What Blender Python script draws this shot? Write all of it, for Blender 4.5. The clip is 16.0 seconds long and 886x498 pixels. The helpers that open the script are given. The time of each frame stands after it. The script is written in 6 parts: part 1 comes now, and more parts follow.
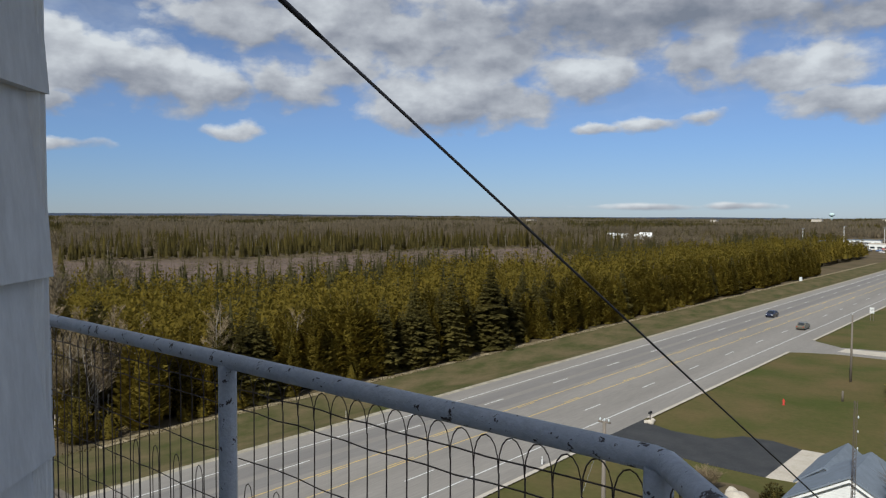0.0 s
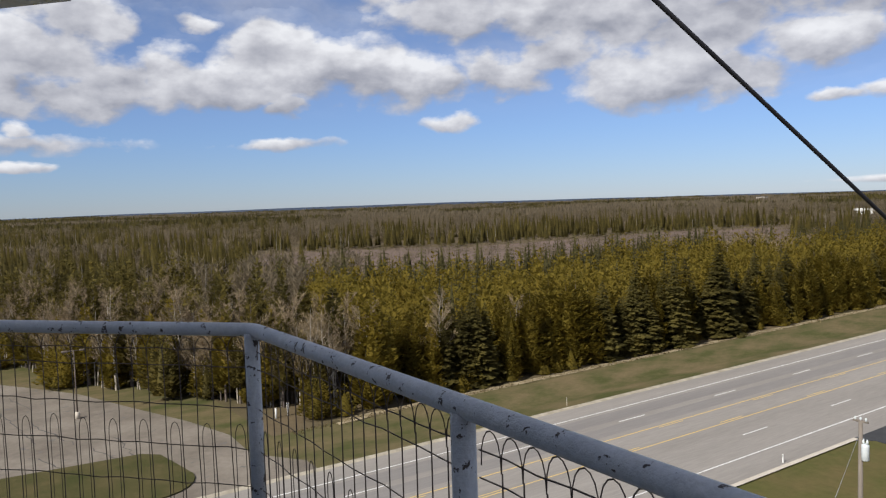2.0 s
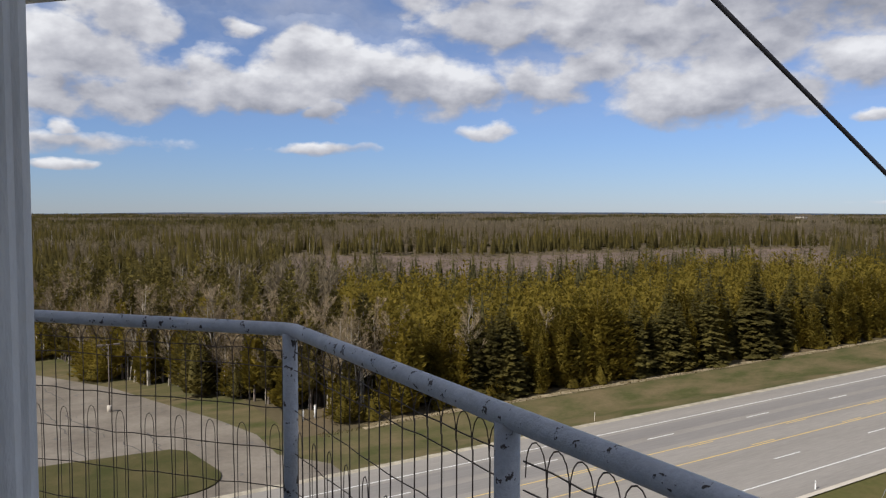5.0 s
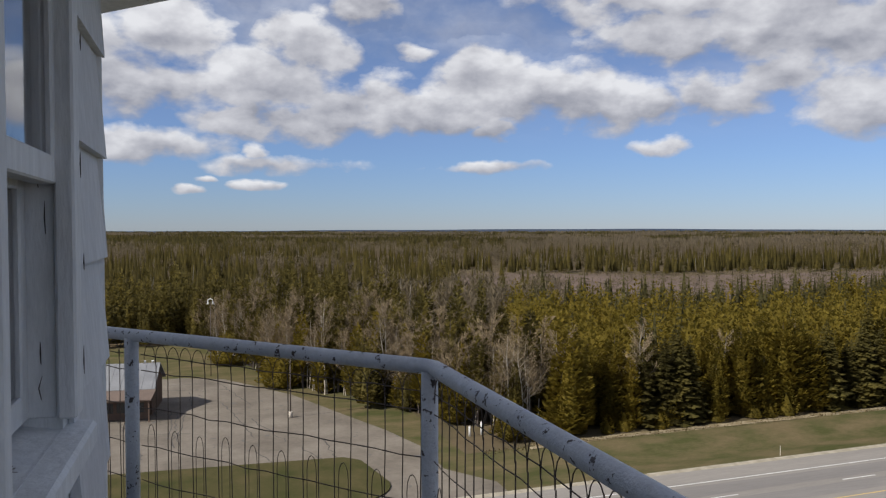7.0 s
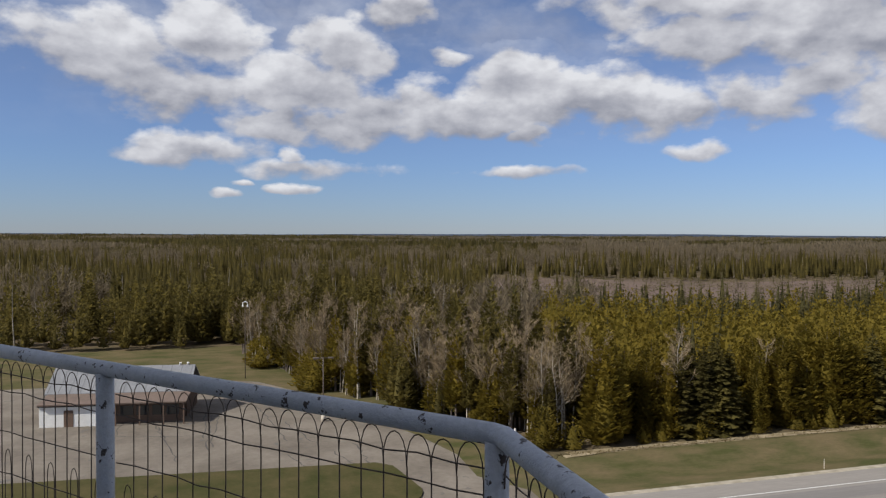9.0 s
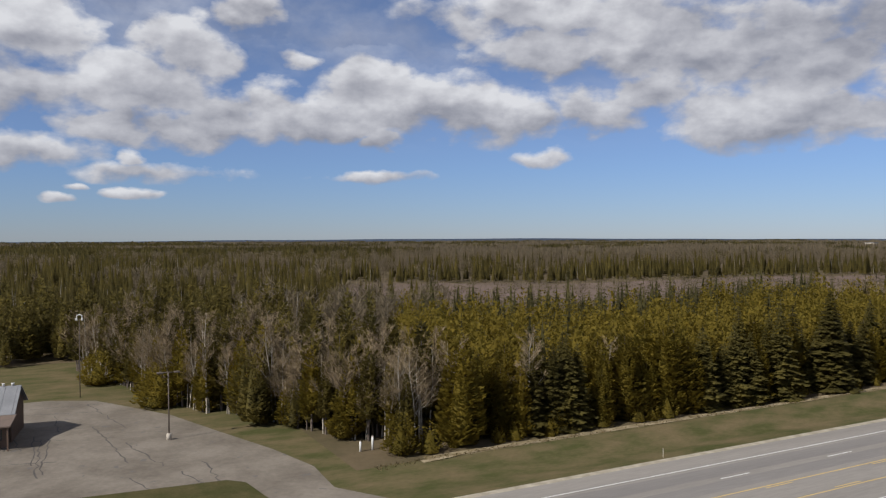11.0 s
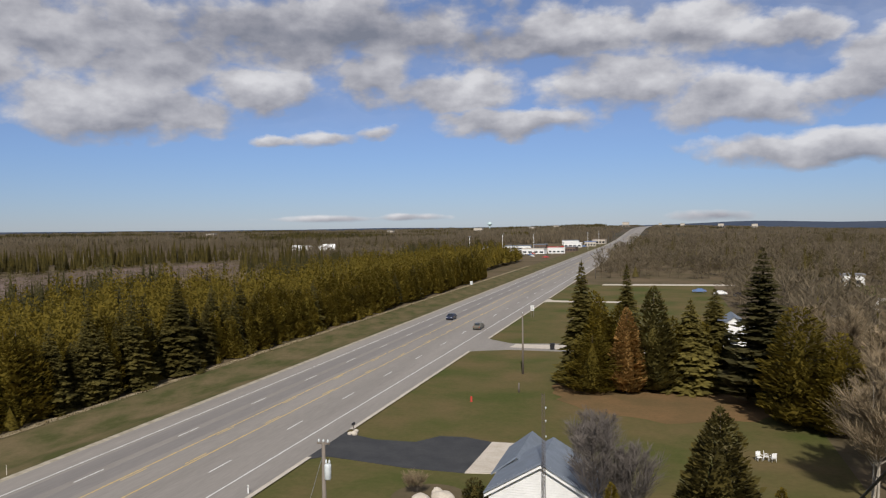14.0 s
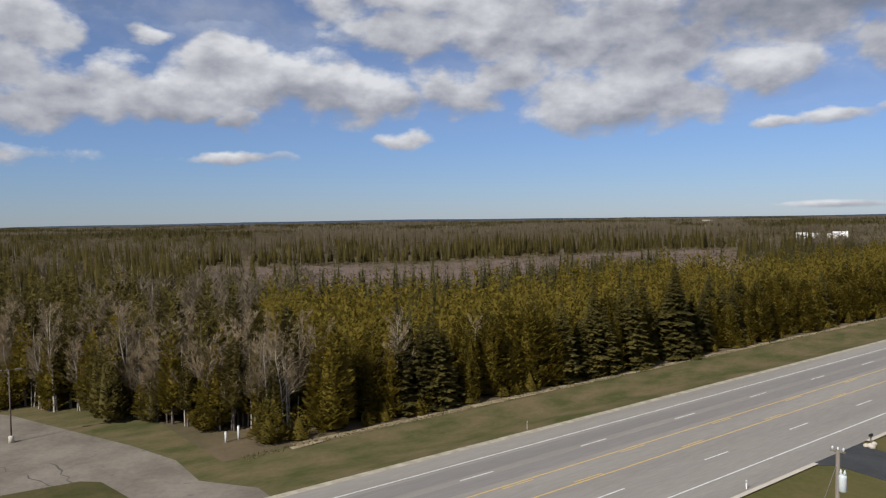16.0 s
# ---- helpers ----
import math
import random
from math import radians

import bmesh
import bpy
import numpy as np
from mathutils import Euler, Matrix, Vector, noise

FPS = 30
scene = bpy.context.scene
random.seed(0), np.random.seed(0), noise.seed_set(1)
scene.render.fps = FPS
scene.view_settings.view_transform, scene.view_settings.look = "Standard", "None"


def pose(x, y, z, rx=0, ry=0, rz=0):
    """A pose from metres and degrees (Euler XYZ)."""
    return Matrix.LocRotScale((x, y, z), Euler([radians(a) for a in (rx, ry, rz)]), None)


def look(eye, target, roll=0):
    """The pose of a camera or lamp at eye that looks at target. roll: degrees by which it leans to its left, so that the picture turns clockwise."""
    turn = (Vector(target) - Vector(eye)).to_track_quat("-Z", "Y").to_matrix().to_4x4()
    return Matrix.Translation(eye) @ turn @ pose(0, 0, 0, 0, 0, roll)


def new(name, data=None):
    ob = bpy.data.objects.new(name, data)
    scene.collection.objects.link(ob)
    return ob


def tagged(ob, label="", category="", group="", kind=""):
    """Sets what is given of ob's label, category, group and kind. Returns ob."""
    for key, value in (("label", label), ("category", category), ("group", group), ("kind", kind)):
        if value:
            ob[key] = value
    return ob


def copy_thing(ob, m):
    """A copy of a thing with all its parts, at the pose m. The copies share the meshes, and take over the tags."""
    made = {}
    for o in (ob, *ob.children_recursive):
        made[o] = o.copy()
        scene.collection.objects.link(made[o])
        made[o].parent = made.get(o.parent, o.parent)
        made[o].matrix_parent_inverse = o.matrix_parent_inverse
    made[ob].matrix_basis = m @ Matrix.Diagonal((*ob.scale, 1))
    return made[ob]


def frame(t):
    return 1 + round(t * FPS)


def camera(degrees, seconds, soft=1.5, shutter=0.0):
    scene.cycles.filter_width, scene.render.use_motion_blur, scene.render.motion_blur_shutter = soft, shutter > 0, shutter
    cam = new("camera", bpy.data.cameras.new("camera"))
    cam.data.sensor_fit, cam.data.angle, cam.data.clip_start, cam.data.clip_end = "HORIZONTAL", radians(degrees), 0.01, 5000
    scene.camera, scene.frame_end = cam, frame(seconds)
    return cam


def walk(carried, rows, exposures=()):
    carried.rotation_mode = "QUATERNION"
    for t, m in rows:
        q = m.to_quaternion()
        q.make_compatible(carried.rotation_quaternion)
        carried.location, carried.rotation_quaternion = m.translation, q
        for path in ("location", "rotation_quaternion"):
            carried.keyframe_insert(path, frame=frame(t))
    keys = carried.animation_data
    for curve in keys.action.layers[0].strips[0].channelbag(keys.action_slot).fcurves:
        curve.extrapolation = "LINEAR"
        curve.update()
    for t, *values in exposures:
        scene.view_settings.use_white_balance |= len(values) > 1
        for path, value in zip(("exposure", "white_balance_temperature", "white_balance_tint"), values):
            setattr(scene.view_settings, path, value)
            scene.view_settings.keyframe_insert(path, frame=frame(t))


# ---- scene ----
cam = camera(60.17, 16.0, soft=1.25)

PATH = [
    (0, pose(3.396, -1.273, 23.891, 87.29, -0.30, 39.66)),
    (0.5, pose(3.228, -1.157, 23.882, 86.95, 1.07, 41.90)),
    (1, pose(2.991, -1.007, 23.886, 86.39, 0.62, 48.63)),
    (1.5, pose(2.870, -0.896, 23.865, 83.68, 0.82, 55.38)),
    (2, pose(2.757, -0.860, 23.881, 86.39, 1.91, 55.64)),
    (2.5, pose(2.713, -0.848, 23.890, 87.64, -0.32, 65.88)),
    (3, pose(2.720, -0.842, 23.883, 87.90, -0.39, 63.63)),
    (5.3, pose(2.702, -0.874, 23.870, 87.03, -0.01, 58.08)),
    (5.5, pose(2.680, -0.850, 23.876, 86.90, -0.05, 59.72)),
    (6, pose(2.623, -0.774, 23.869, 88.02, 0.61, 61.86)),
    (6.5, pose(2.555, -0.694, 23.879, 86.67, -0.53, 68.72)),
    (7, pose(2.355, -0.648, 23.874, 88.37, 0.08, 70.68)),
    (7.5, pose(2.204, -0.622, 23.878, 88.31, -0.19, 71.83)),
    (8, pose(2.078, -0.600, 23.875, 87.71, -0.88, 73.56)),
    (8.2, pose(2.012, -0.535, 23.876, 88.21, 0.11, 73.00)),
    (10.3, pose(1.131, -0.457, 23.879, 89.99, -1.26, 73.23)),
    (10.5, pose(1.075, -0.342, 23.873, 90.77, -0.84, 69.58)),
    (11, pose(0.862, -0.367, 23.893, 89.09, 0.19, 62.26)),
    (11.5, pose(0.845, -0.236, 23.916, 88.71, -1.39, 53.01)),
    (12, pose(0.917, -0.221, 23.927, 88.57, -1.30, 43.34)),
    (12.5, pose(0.910, -0.254, 23.937, 88.21, -1.44, 37.06)),
    (13, pose(0.914, -0.173, 23.942, 89.01, -0.24, 29.71)),
    (13.5, pose(0.881, -0.235, 23.941, 87.27, 0.88, 22.48)),
    (14, pose(0.938, -0.207, 23.944, 88.16, 0.67, 16.17)),
    (14.5, pose(0.969, -0.226, 23.932, 88.61, 1.07, 11.67)),
    (15, pose(0.950, -0.283, 23.939, 88.92, 0.93, 10.98)),
    (15.5, pose(0.660, -0.472, 23.935, 88.22, 0.90, 24.32)),
    (16, pose(0.542, -0.504, 23.925, 87.62, 0.89, 52.07)),
]
walk(cam, PATH, exposures=[
    (0, 0.20, 6150, 5), (1.0, 0.30, 6250, 6), (1.5, 0.48, 6350, 9), (2.5, 0.52, 6400, 10), (3.0, 0.46, 6400, 10), (6.5, 0.46, 6400, 10),
    (7.5, 0.34, 6400, 10), (8, 0.38, 6400, 10), (10.5, 0.26, 6350, 10), (12.5, 0.24, 6450, 11), (13.0, 0.17, 6450, 11), (13.5, 0.18, 6450, 11), (14, 0.17, 6450, 11),
    (14.5, 0.10, 6350, 10), (15, 0.08, 6350, 10), (15.5, 0.06, 6350, 10), (16, 0.26, 6350, 9)])

# ---- world, sun ----
# banks of cloud: bearing, height, half-width, half-height in degrees
CLOUDS_WEST = [
    (97.5, 12.5, 5.0, 2.6), (90.3, 13.4, 3.6, 2.5), (91.5, 10.0, 5.0, 2.1), (80.7, 13.0, 3.2, 3.2), (83.7, 10.5, 5.1, 2.3),
    (76.0, 16.0, 2.2, 1.3), (73.2, 13.2, 2.0, 0.7), (67.9, 12.0, 3.1, 1.5), (66.2, 9.6, 5.5, 2.3),
    (60.3, 9.4, 5.5, 2.3), (74.9, 9.6, 2.6, 1.7), (71.6, 8.3, 4.1, 1.4), (80.7, 7.7, 6.1, 1.4),
    (91.5, 5.9, 4.6, 1.2), (86.2, 7.9, 3.2, 1.3), (83.0, 4.6, 5.2, 0.7), (84.5, 5.4, 0.9, 0.6),
    (67.9, 4.5, 3.4, 0.5), (89.7, 2.7, 1.2, 0.3), (84.5, 3.1, 1.3, 0.35), (87.7, 3.5, 1.0, 0.25), (67.0, 7.1, 1.7, 0.8), (77.5, 8.9, 3.6, 1.6)]
CLOUDS_NORTHWEST = [
    (51.5, 9.2, 3.7, 1.8), (46.5, 10.3, 2.6, 1.8), (40.3, 8.3, 5.5, 2.2), (53.2, 16.0, 10.3, 1.8),
    (54.8, 13.4, 4.6, 2.0), (43.3, 13.4, 12.0, 2.9), (36.1, 11.3, 5.1, 2.5), (54.8, 5.7, 2.2, 0.65), (35.0, 8.2, 4.2, 1.7), (56.5, 8.7, 4.0, 1.6)]
CLOUDS_NORTH = [
    (29.6, 9.5, 4.4, 1.7), (25.2, 14.2, 10.8, 2.8), (20.8, 10.8, 3.5, 1.8), (15.4, 9.9, 5.1, 1.7),
    (7.8, 13.3, 7.2, 2.0), (2.5, 10.0, 6.2, 2.2), (-4.7, 8.4, 5.8, 1.7), (11.3, 7.5, 5.5, 1.1), (-2.0, 13.6, 3.8, 2.3),
    (-8.6, 12.6, 3.4, 1.1), (-14.9, 10.5, 3.9, 2.4), (-12.2, 8.9, 2.5, 1.3), (-10.3, 4.9, 8.4, 1.2), (-16.2, 5.1, 2.6, 1.1),
    (24.6, 6.5, 2.1, 0.6), (21.7, 6.8, 1.9, 0.6), (28.1, 6.2, 1.9, 0.4), (18.6, 0.6, 2.5, 0.25), (24.7, 0.5, 3.8, 0.25), (-3.1, 0.4, 2.6, 0.4)]
SUN_ELEVATION, SUN_EAST = radians(41), radians(12)
world = bpy.data.worlds.new("sky")
scene.world = world
world.use_nodes = True
wt = world.node_tree
wn, wl = wt.nodes, wt.links


def wmath(op, a, b=None, c=None, clamp=False):
    n = wn.new("ShaderNodeMath")
    n.operation, n.use_clamp = op, clamp
    for i, v in enumerate((a, b, c)):
        if v is None:
            continue
        if isinstance(v, (int, float)):
            n.inputs[i].default_value = v
        else:
            wl.new(v, n.inputs[i])
    return n.outputs[0]


sky = wn.new("ShaderNodeTexSky")
sky.sky_type, sky.sun_disc = "NISHITA", False
sky.sun_elevation, sky.sun_rotation = SUN_ELEVATION, math.pi - SUN_EAST
sky.air_density, sky.dust_density, sky.ozone_density = 1.0, 0.0, 1.6
back = wn["Background"]
back.inputs[1].default_value = 0.085
clear = wn.new("ShaderNodeMix")
clear.data_type, clear.blend_type = "RGBA", "MULTIPLY"
clear.inputs[0].default_value = 1.0
wl.new(sky.outputs[0], clear.inputs[6])
wl.new(clear.outputs[2], back.inputs[0])
coord = wn.new("ShaderNodeTexCoord")
sep = wn.new("ShaderNodeSeparateXYZ")
wl.new(coord.outputs["Generated"], sep.inputs[0])
azim = wmath("MULTIPLY", wmath("ARCTAN2", wmath("MULTIPLY", sep.outputs[0], -1.0), sep.outputs[1]), 57.2958)
elev = wmath("MULTIPLY", wmath("ARCSINE", sep.outputs[2]), 57.2958)
haze = wn.new("ShaderNodeValToRGB")
haze.color_ramp.elements[0].color, haze.color_ramp.elements[1].color = (0.36, 0.47, 0.80, 1), (0.75, 0.72, 0.84, 1)
haze.color_ramp.elements.new(0.25).color = (0.45, 0.55, 0.84, 1)
haze.color_ramp.elements.new(0.7).color = (0.68, 0.66, 0.80, 1)
wl.new(wmath("MULTIPLY", elev, 0.05, clamp=True), haze.inputs[0])
wl.new(haze.outputs[0], clear.inputs[7])
stretch = wn.new("ShaderNodeCombineXYZ")
wl.new(azim, stretch.inputs[0])
wl.new(wmath("MULTIPLY", elev, 1.7), stretch.inputs[1])


def wnoise(scale, detail, rough, offset):
    add = wn.new("ShaderNodeVectorMath")
    add.operation = "ADD"
    wl.new(stretch.outputs[0], add.inputs[0])
    add.inputs[1].default_value = (offset, offset * 0.7, 0)
    n = wn.new("ShaderNodeTexNoise")
    n.noise_dimensions = "2D"
    n.inputs["Scale"].default_value, n.inputs["Detail"].default_value, n.inputs["Roughness"].default_value = scale, detail, rough
    wl.new(add.outputs[0], n.inputs["Vector"])
    return n.outputs[0]


billow, billow_b, wisps = wnoise(0.22, 4, 0.5, 11.0), wnoise(0.26, 4, 0.5, 57.0), wnoise(0.21, 8, 0.53, 31.0)
# the same relief a little higher up, for the lit upper side of each billow
higher = wn.new("ShaderNodeVectorMath")
higher.operation = "ADD"
wl.new(stretch.outputs[0], higher.inputs[0])
higher.inputs[1].default_value = (31.5, 31.0 * 0.7 + 1.3, 0)
above = wn.new("ShaderNodeTexNoise")
above.noise_dimensions = "2D"
above.inputs["Scale"].default_value, above.inputs["Detail"].default_value, above.inputs["Roughness"].default_value = 0.21, 6, 0.48
wl.new(higher.outputs[0], above.inputs["Vector"])
relief = wmath("SUBTRACT", wisps, above.outputs[0])
place = wn.new("ShaderNodeCombineXYZ")
wl.new(wmath("MULTIPLY_ADD", wmath("SUBTRACT", billow, 0.5), 4.0, azim), place.inputs[0])
wl.new(wmath("MULTIPLY_ADD", wmath("SUBTRACT", billow_b, 0.5), wmath("MULTIPLY", wmath("MULTIPLY", elev, 0.12, clamp=True), 2.4), elev), place.inputs[1])
total = heights = top = None
for ca, ce, ra, re_ in CLOUDS_WEST + CLOUDS_NORTHWEST + CLOUDS_NORTH:
    rel = wn.new("ShaderNodeVectorMath")
    rel.operation = "MULTIPLY_ADD"
    wl.new(place.outputs[0], rel.inputs[0])
    rel.inputs[1].default_value = (0.72 / ra, 0.72 / re_, 0)
    rel.inputs[2].default_value = (-ca * 0.72 / ra, -ce * 0.72 / re_, 0)
    size = wn.new("ShaderNodeVectorMath")
    size.operation = "LENGTH"
    wl.new(rel.outputs[0], size.inputs[0])
    near = wmath("SUBTRACT", 1.0, size.outputs["Value"], clamp=True)
    if re_ < 0.75:
        near = wmath("MULTIPLY", near, 0.72)
    up = wn.new("ShaderNodeSeparateXYZ")
    wl.new(rel.outputs[0], up.inputs[0])
    if total is None:
        total, heights, top = near, wmath("MULTIPLY", near, up.outputs[1]), near
    else:
        total = wmath("ADD", total, near)
        heights = wmath("MULTIPLY_ADD", near, up.outputs[1], heights)
        top = wmath("MAXIMUM", top, near)
# the same broken cloud goes on round the rest of the sky
rest = wmath("MULTIPLY", wmath("SUBTRACT", wmath("ABSOLUTE", wmath("SUBTRACT", azim, 40.0)), 66.0), 0.06, clamp=True)
upper = wmath("MULTIPLY", wmath("SUBTRACT", elev, 16.5), 0.12, clamp=True)
rest = wmath("MAXIMUM", rest, upper)
rest = wmath("MULTIPLY", rest, wmath("MULTIPLY", wmath("SUBTRACT", wnoise(0.05, 6, 0.55, 90.0), 0.40), 3.0, clamp=True))
rest = wmath("MULTIPLY", rest, wmath("MULTIPLY", elev, 0.25, clamp=True))
top = wmath("MAXIMUM", top, rest)
dens = wmath("ADD", top, wmath("MULTIPLY", wmath("SUBTRACT", wisps, 0.5), 1.35))
dens = wmath("SMOOTH_MIN", wmath("MULTIPLY", wmath("SUBTRACT", dens, 0.12), 2.7, clamp=True), 0.97, 0.12)
dens = wmath("MULTIPLY", dens, wmath("MULTIPLY", top, 9.0, clamp=True))
veil = wmath("MULTIPLY", wmath("MULTIPLY", wmath("SUBTRACT", wnoise(0.075, 6, 0.6, 140.0), 0.42), 3.0, clamp=True), wmath("MULTIPLY", wmath("SUBTRACT", elev, 6.0), 0.14, clamp=True))
dens = wmath("MAXIMUM", dens, wmath("MULTIPLY", veil, 0.45))
lift = wmath("DIVIDE", heights, wmath("ADD", total, 0.05))
bright = wmath("ADD", wmath("MULTIPLY", lift, 0.85), wmath("MULTIPLY", wmath("SUBTRACT", wisps, 0.5), 0.6))
bright = wmath("ADD", bright, wmath("MULTIPLY", relief, 1.2))
bright = wmath("ADD", bright, wmath("MULTIPLY", wmath("SUBTRACT", billow_b, 0.5), 0.7))
bright = wmath("SUBTRACT", bright, wmath("MULTIPLY", wmath("SUBTRACT", total, 0.7, clamp=True), 0.22))
bright = wmath("SUBTRACT", bright, wmath("MULTIPLY", wmath("MULTIPLY", wmath("SUBTRACT", elev, 10.5), 0.3, clamp=True), wmath("MULTIPLY", wmath("MULTIPLY", wmath("SUBTRACT", 52.0, azim), 0.06, clamp=True), wmath("MULTIPLY", wmath("MULTIPLY", wmath("ADD", azim, 4.0), 0.07, clamp=True), 0.50))))
bright = wmath("MULTIPLY", wmath("ADD", bright, 0.95), 0.68, clamp=True)
tone = wn.new("ShaderNodeValToRGB")
tone.color_ramp.elements[0].color = (0.20, 0.215, 0.26, 1)
tone.color_ramp.elements[1].color = (0.70, 0.70, 0.715, 1)
tone.color_ramp.elements.new(0.28).color = (0.30, 0.305, 0.345, 1)
tone.color_ramp.elements.new(0.62).color = (0.475, 0.475, 0.505, 1)
wl.new(bright, tone.inputs[0])
cloud = wn.new("ShaderNodeBackground")
wl.new(tone.outputs[0], cloud.inputs[0])
cloud.inputs[1].default_value = 0.88
mixed = wn.new("ShaderNodeMixShader")
wl.new(dens, mixed.inputs[0])
wl.new(back.outputs[0], mixed.inputs[1])
wl.new(cloud.outputs[0], mixed.inputs[2])
wl.new(mixed.outputs[0], wn["World Output"].inputs[0])

sun = new("sun", bpy.data.lights.new("sun", "SUN"))
sun.data.energy, sun.data.angle, sun.data.color = 4.5, radians(0.6), (1.0, 0.94, 0.85)
sun.matrix_world = look((0, 0, 0), (-math.sin(SUN_EAST) * math.cos(SUN_ELEVATION), math.cos(SUN_EAST) * math.cos(SUN_ELEVATION), -math.sin(SUN_ELEVATION)))


# ---- materials ----
def surface(name, a, b, scale=4.0, rough=0.8, metal=0.0, fine=None, bump=0.0, bump_scale=30.0, speck=None, speck_at=0.66, speck_scale=25.0, vary=0.0, island=0.0, spec=0.3, stretch_v=(1, 1, 1)):
    """Two tones mixed by broad and fine noise, optional specks of wear, relief, and per-object or per-piece variation."""
    m = bpy.data.materials.new(name)
    m.use_nodes = True
    n, l = m.node_tree.nodes, m.node_tree.links
    p = n["Principled BSDF"]
    p.inputs["Roughness"].default_value, p.inputs["Metallic"].default_value = rough, metal
    p.inputs["Specular IOR Level"].default_value = spec
    tc = n.new("ShaderNodeTexCoord")
    mp = n.new("ShaderNodeMapping")
    mp.inputs["Scale"].default_value = stretch_v
    geo = n.new("ShaderNodeNewGeometry")
    l.new(geo.outputs["Position"], mp.inputs[0])

    def nz(sc, det, ro=0.6):
        t = n.new("ShaderNodeTexNoise")
        t.inputs["Scale"].default_value, t.inputs["Detail"].default_value, t.inputs["Roughness"].default_value = sc, det, ro
        l.new(mp.outputs[0], t.inputs["Vector"])
        return t.outputs[0]

    def mix(f, x, y, kind="MIX"):
        t = n.new("ShaderNodeMix")
        t.data_type, t.blend_type = "RGBA", kind
        for sock, v in ((t.inputs[0], f), (t.inputs[6], x), (t.inputs[7], y)):
            if hasattr(v, "is_linked"):
                l.new(v, sock)
            elif isinstance(v, (int, float)):
                sock.default_value = v
            else:
                sock.default_value = (*v, 1)
        return t.outputs[2]

    def ramp(v, lo, hi):
        t = n.new("ShaderNodeMapRange")
        t.inputs[1].default_value, t.inputs[2].default_value = lo, hi
        l.new(v, t.inputs[0])
        return t.outputs[0]

    broad = nz(scale, 5)
    col = mix(ramp(broad, 0.35, 0.65), a, b)
    fine_v = nz(fine or scale * 9, 6, 0.7)
    col = mix(ramp(fine_v, 0.3, 0.7), mix(1.0, col, (0.78, 0.78, 0.78), "MULTIPLY"), col)
    if vary:
        info = n.new("ShaderNodeObjectInfo")
        g = n.new("ShaderNodeMapRange")
        g.inputs[3].default_value, g.inputs[4].default_value = 1 - vary, 1 + vary
        l.new(info.outputs["Random"], g.inputs[0])
        col = mix(1.0, col, g.outputs[0], "MULTIPLY")
    if island:
        g = n.new("ShaderNodeMapRange")
        g.inputs[3].default_value, g.inputs[4].default_value = 1 - island, 1 + island
        l.new(geo.outputs["Random Per Island"], g.inputs[0])
        col = mix(1.0, col, g.outputs[0], "MULTIPLY")
    if speck:
        sp = nz(speck_scale, 4, 0.65)
        col = mix(ramp(sp, speck_at, speck_at + 0.03), col, speck)
    l.new(col, p.inputs["Base Color"])
    if bump:
        bp = n.new("ShaderNodeBump")
        bp.inputs["Strength"].default_value, bp.inputs["Distance"].default_value = bump, 0.02
        l.new(nz(bump_scale, 5), bp.inputs["Height"])
        l.new(bp.outputs[0], p.inputs["Normal"])
    return m


def leafy(name, a, b, scale=0.35, vary=0.25, island=0.35):
    m = surface(name, a, b, scale=scale, rough=0.75, vary=vary, island=island, spec=0.15, fine=3.0)
    n, l = m.node_tree.nodes, m.node_tree.links
    p, out = n["Principled BSDF"], n["Material Output"]
    tl, mx = n.new("ShaderNodeBsdfTranslucent"), n.new("ShaderNodeMixShader")
    l.new(p.inputs["Base Color"].links[0].from_socket, tl.inputs[0])
    mx.inputs[0].default_value = 0.54
    l.new(p.outputs[0], mx.inputs[1])
    l.new(tl.outputs[0], mx.inputs[2])
    l.new(mx.outputs[0], out.inputs[0])
    return m


M_LAWN = surface("lawn", (0.067, 0.077, 0.022), (0.128, 0.097, 0.045), scale=0.07, fine=1.6, rough=0.95, spec=0.05, bump=0.5, bump_scale=6)
M_ISLAND = surface("green_grass", (0.050, 0.053, 0.019), (0.088, 0.074, 0.034), scale=0.3, fine=4.0, rough=0.95, spec=0.05, bump=0.5, bump_scale=6)
M_DRY = surface("dry_grass", (0.140, 0.110, 0.060), (0.066, 0.070, 0.026), scale=0.32, fine=3.2, rough=0.95, spec=0.05, bump=0.6, bump_scale=5, stretch_v=(1, 0.45, 1))
M_PALE = surface("bleached_grass", (0.36, 0.30, 0.20), (0.16, 0.125, 0.07), scale=0.5, fine=3, rough=0.95, spec=0.05, bump=0.6, bump_scale=7)
M_FLOOR = surface("leaf_litter", (0.14, 0.105, 0.066), (0.09, 0.075, 0.042), scale=0.06, fine=0.9, rough=0.95, spec=0.05)
M_BRUSH = surface("brush_field", (0.17, 0.125, 0.11), (0.13, 0.10, 0.075), scale=0.02, fine=0.4, rough=0.95, spec=0.05)
M_FAR = surface("far_country", (0.10, 0.08, 0.06), (0.05, 0.05, 0.035), scale=0.004, fine=0.03, rough=0.95, spec=0.02)
# distance haze is put into this base colour as blue
M_HAZE_RIDGE = surface("far_ridge", (0.050, 0.066, 0.100), (0.064, 0.078, 0.105), scale=0.003, fine=0.02, rough=0.95, spec=0.02)
M_ROAD = surface("worn_asphalt", (0.225, 0.208, 0.188), (0.268, 0.248, 0.224), scale=0.10, fine=2.5, rough=0.85, bump=0.3, bump_scale=40, stretch_v=(2.2, 0.16, 1), spec=0.2)
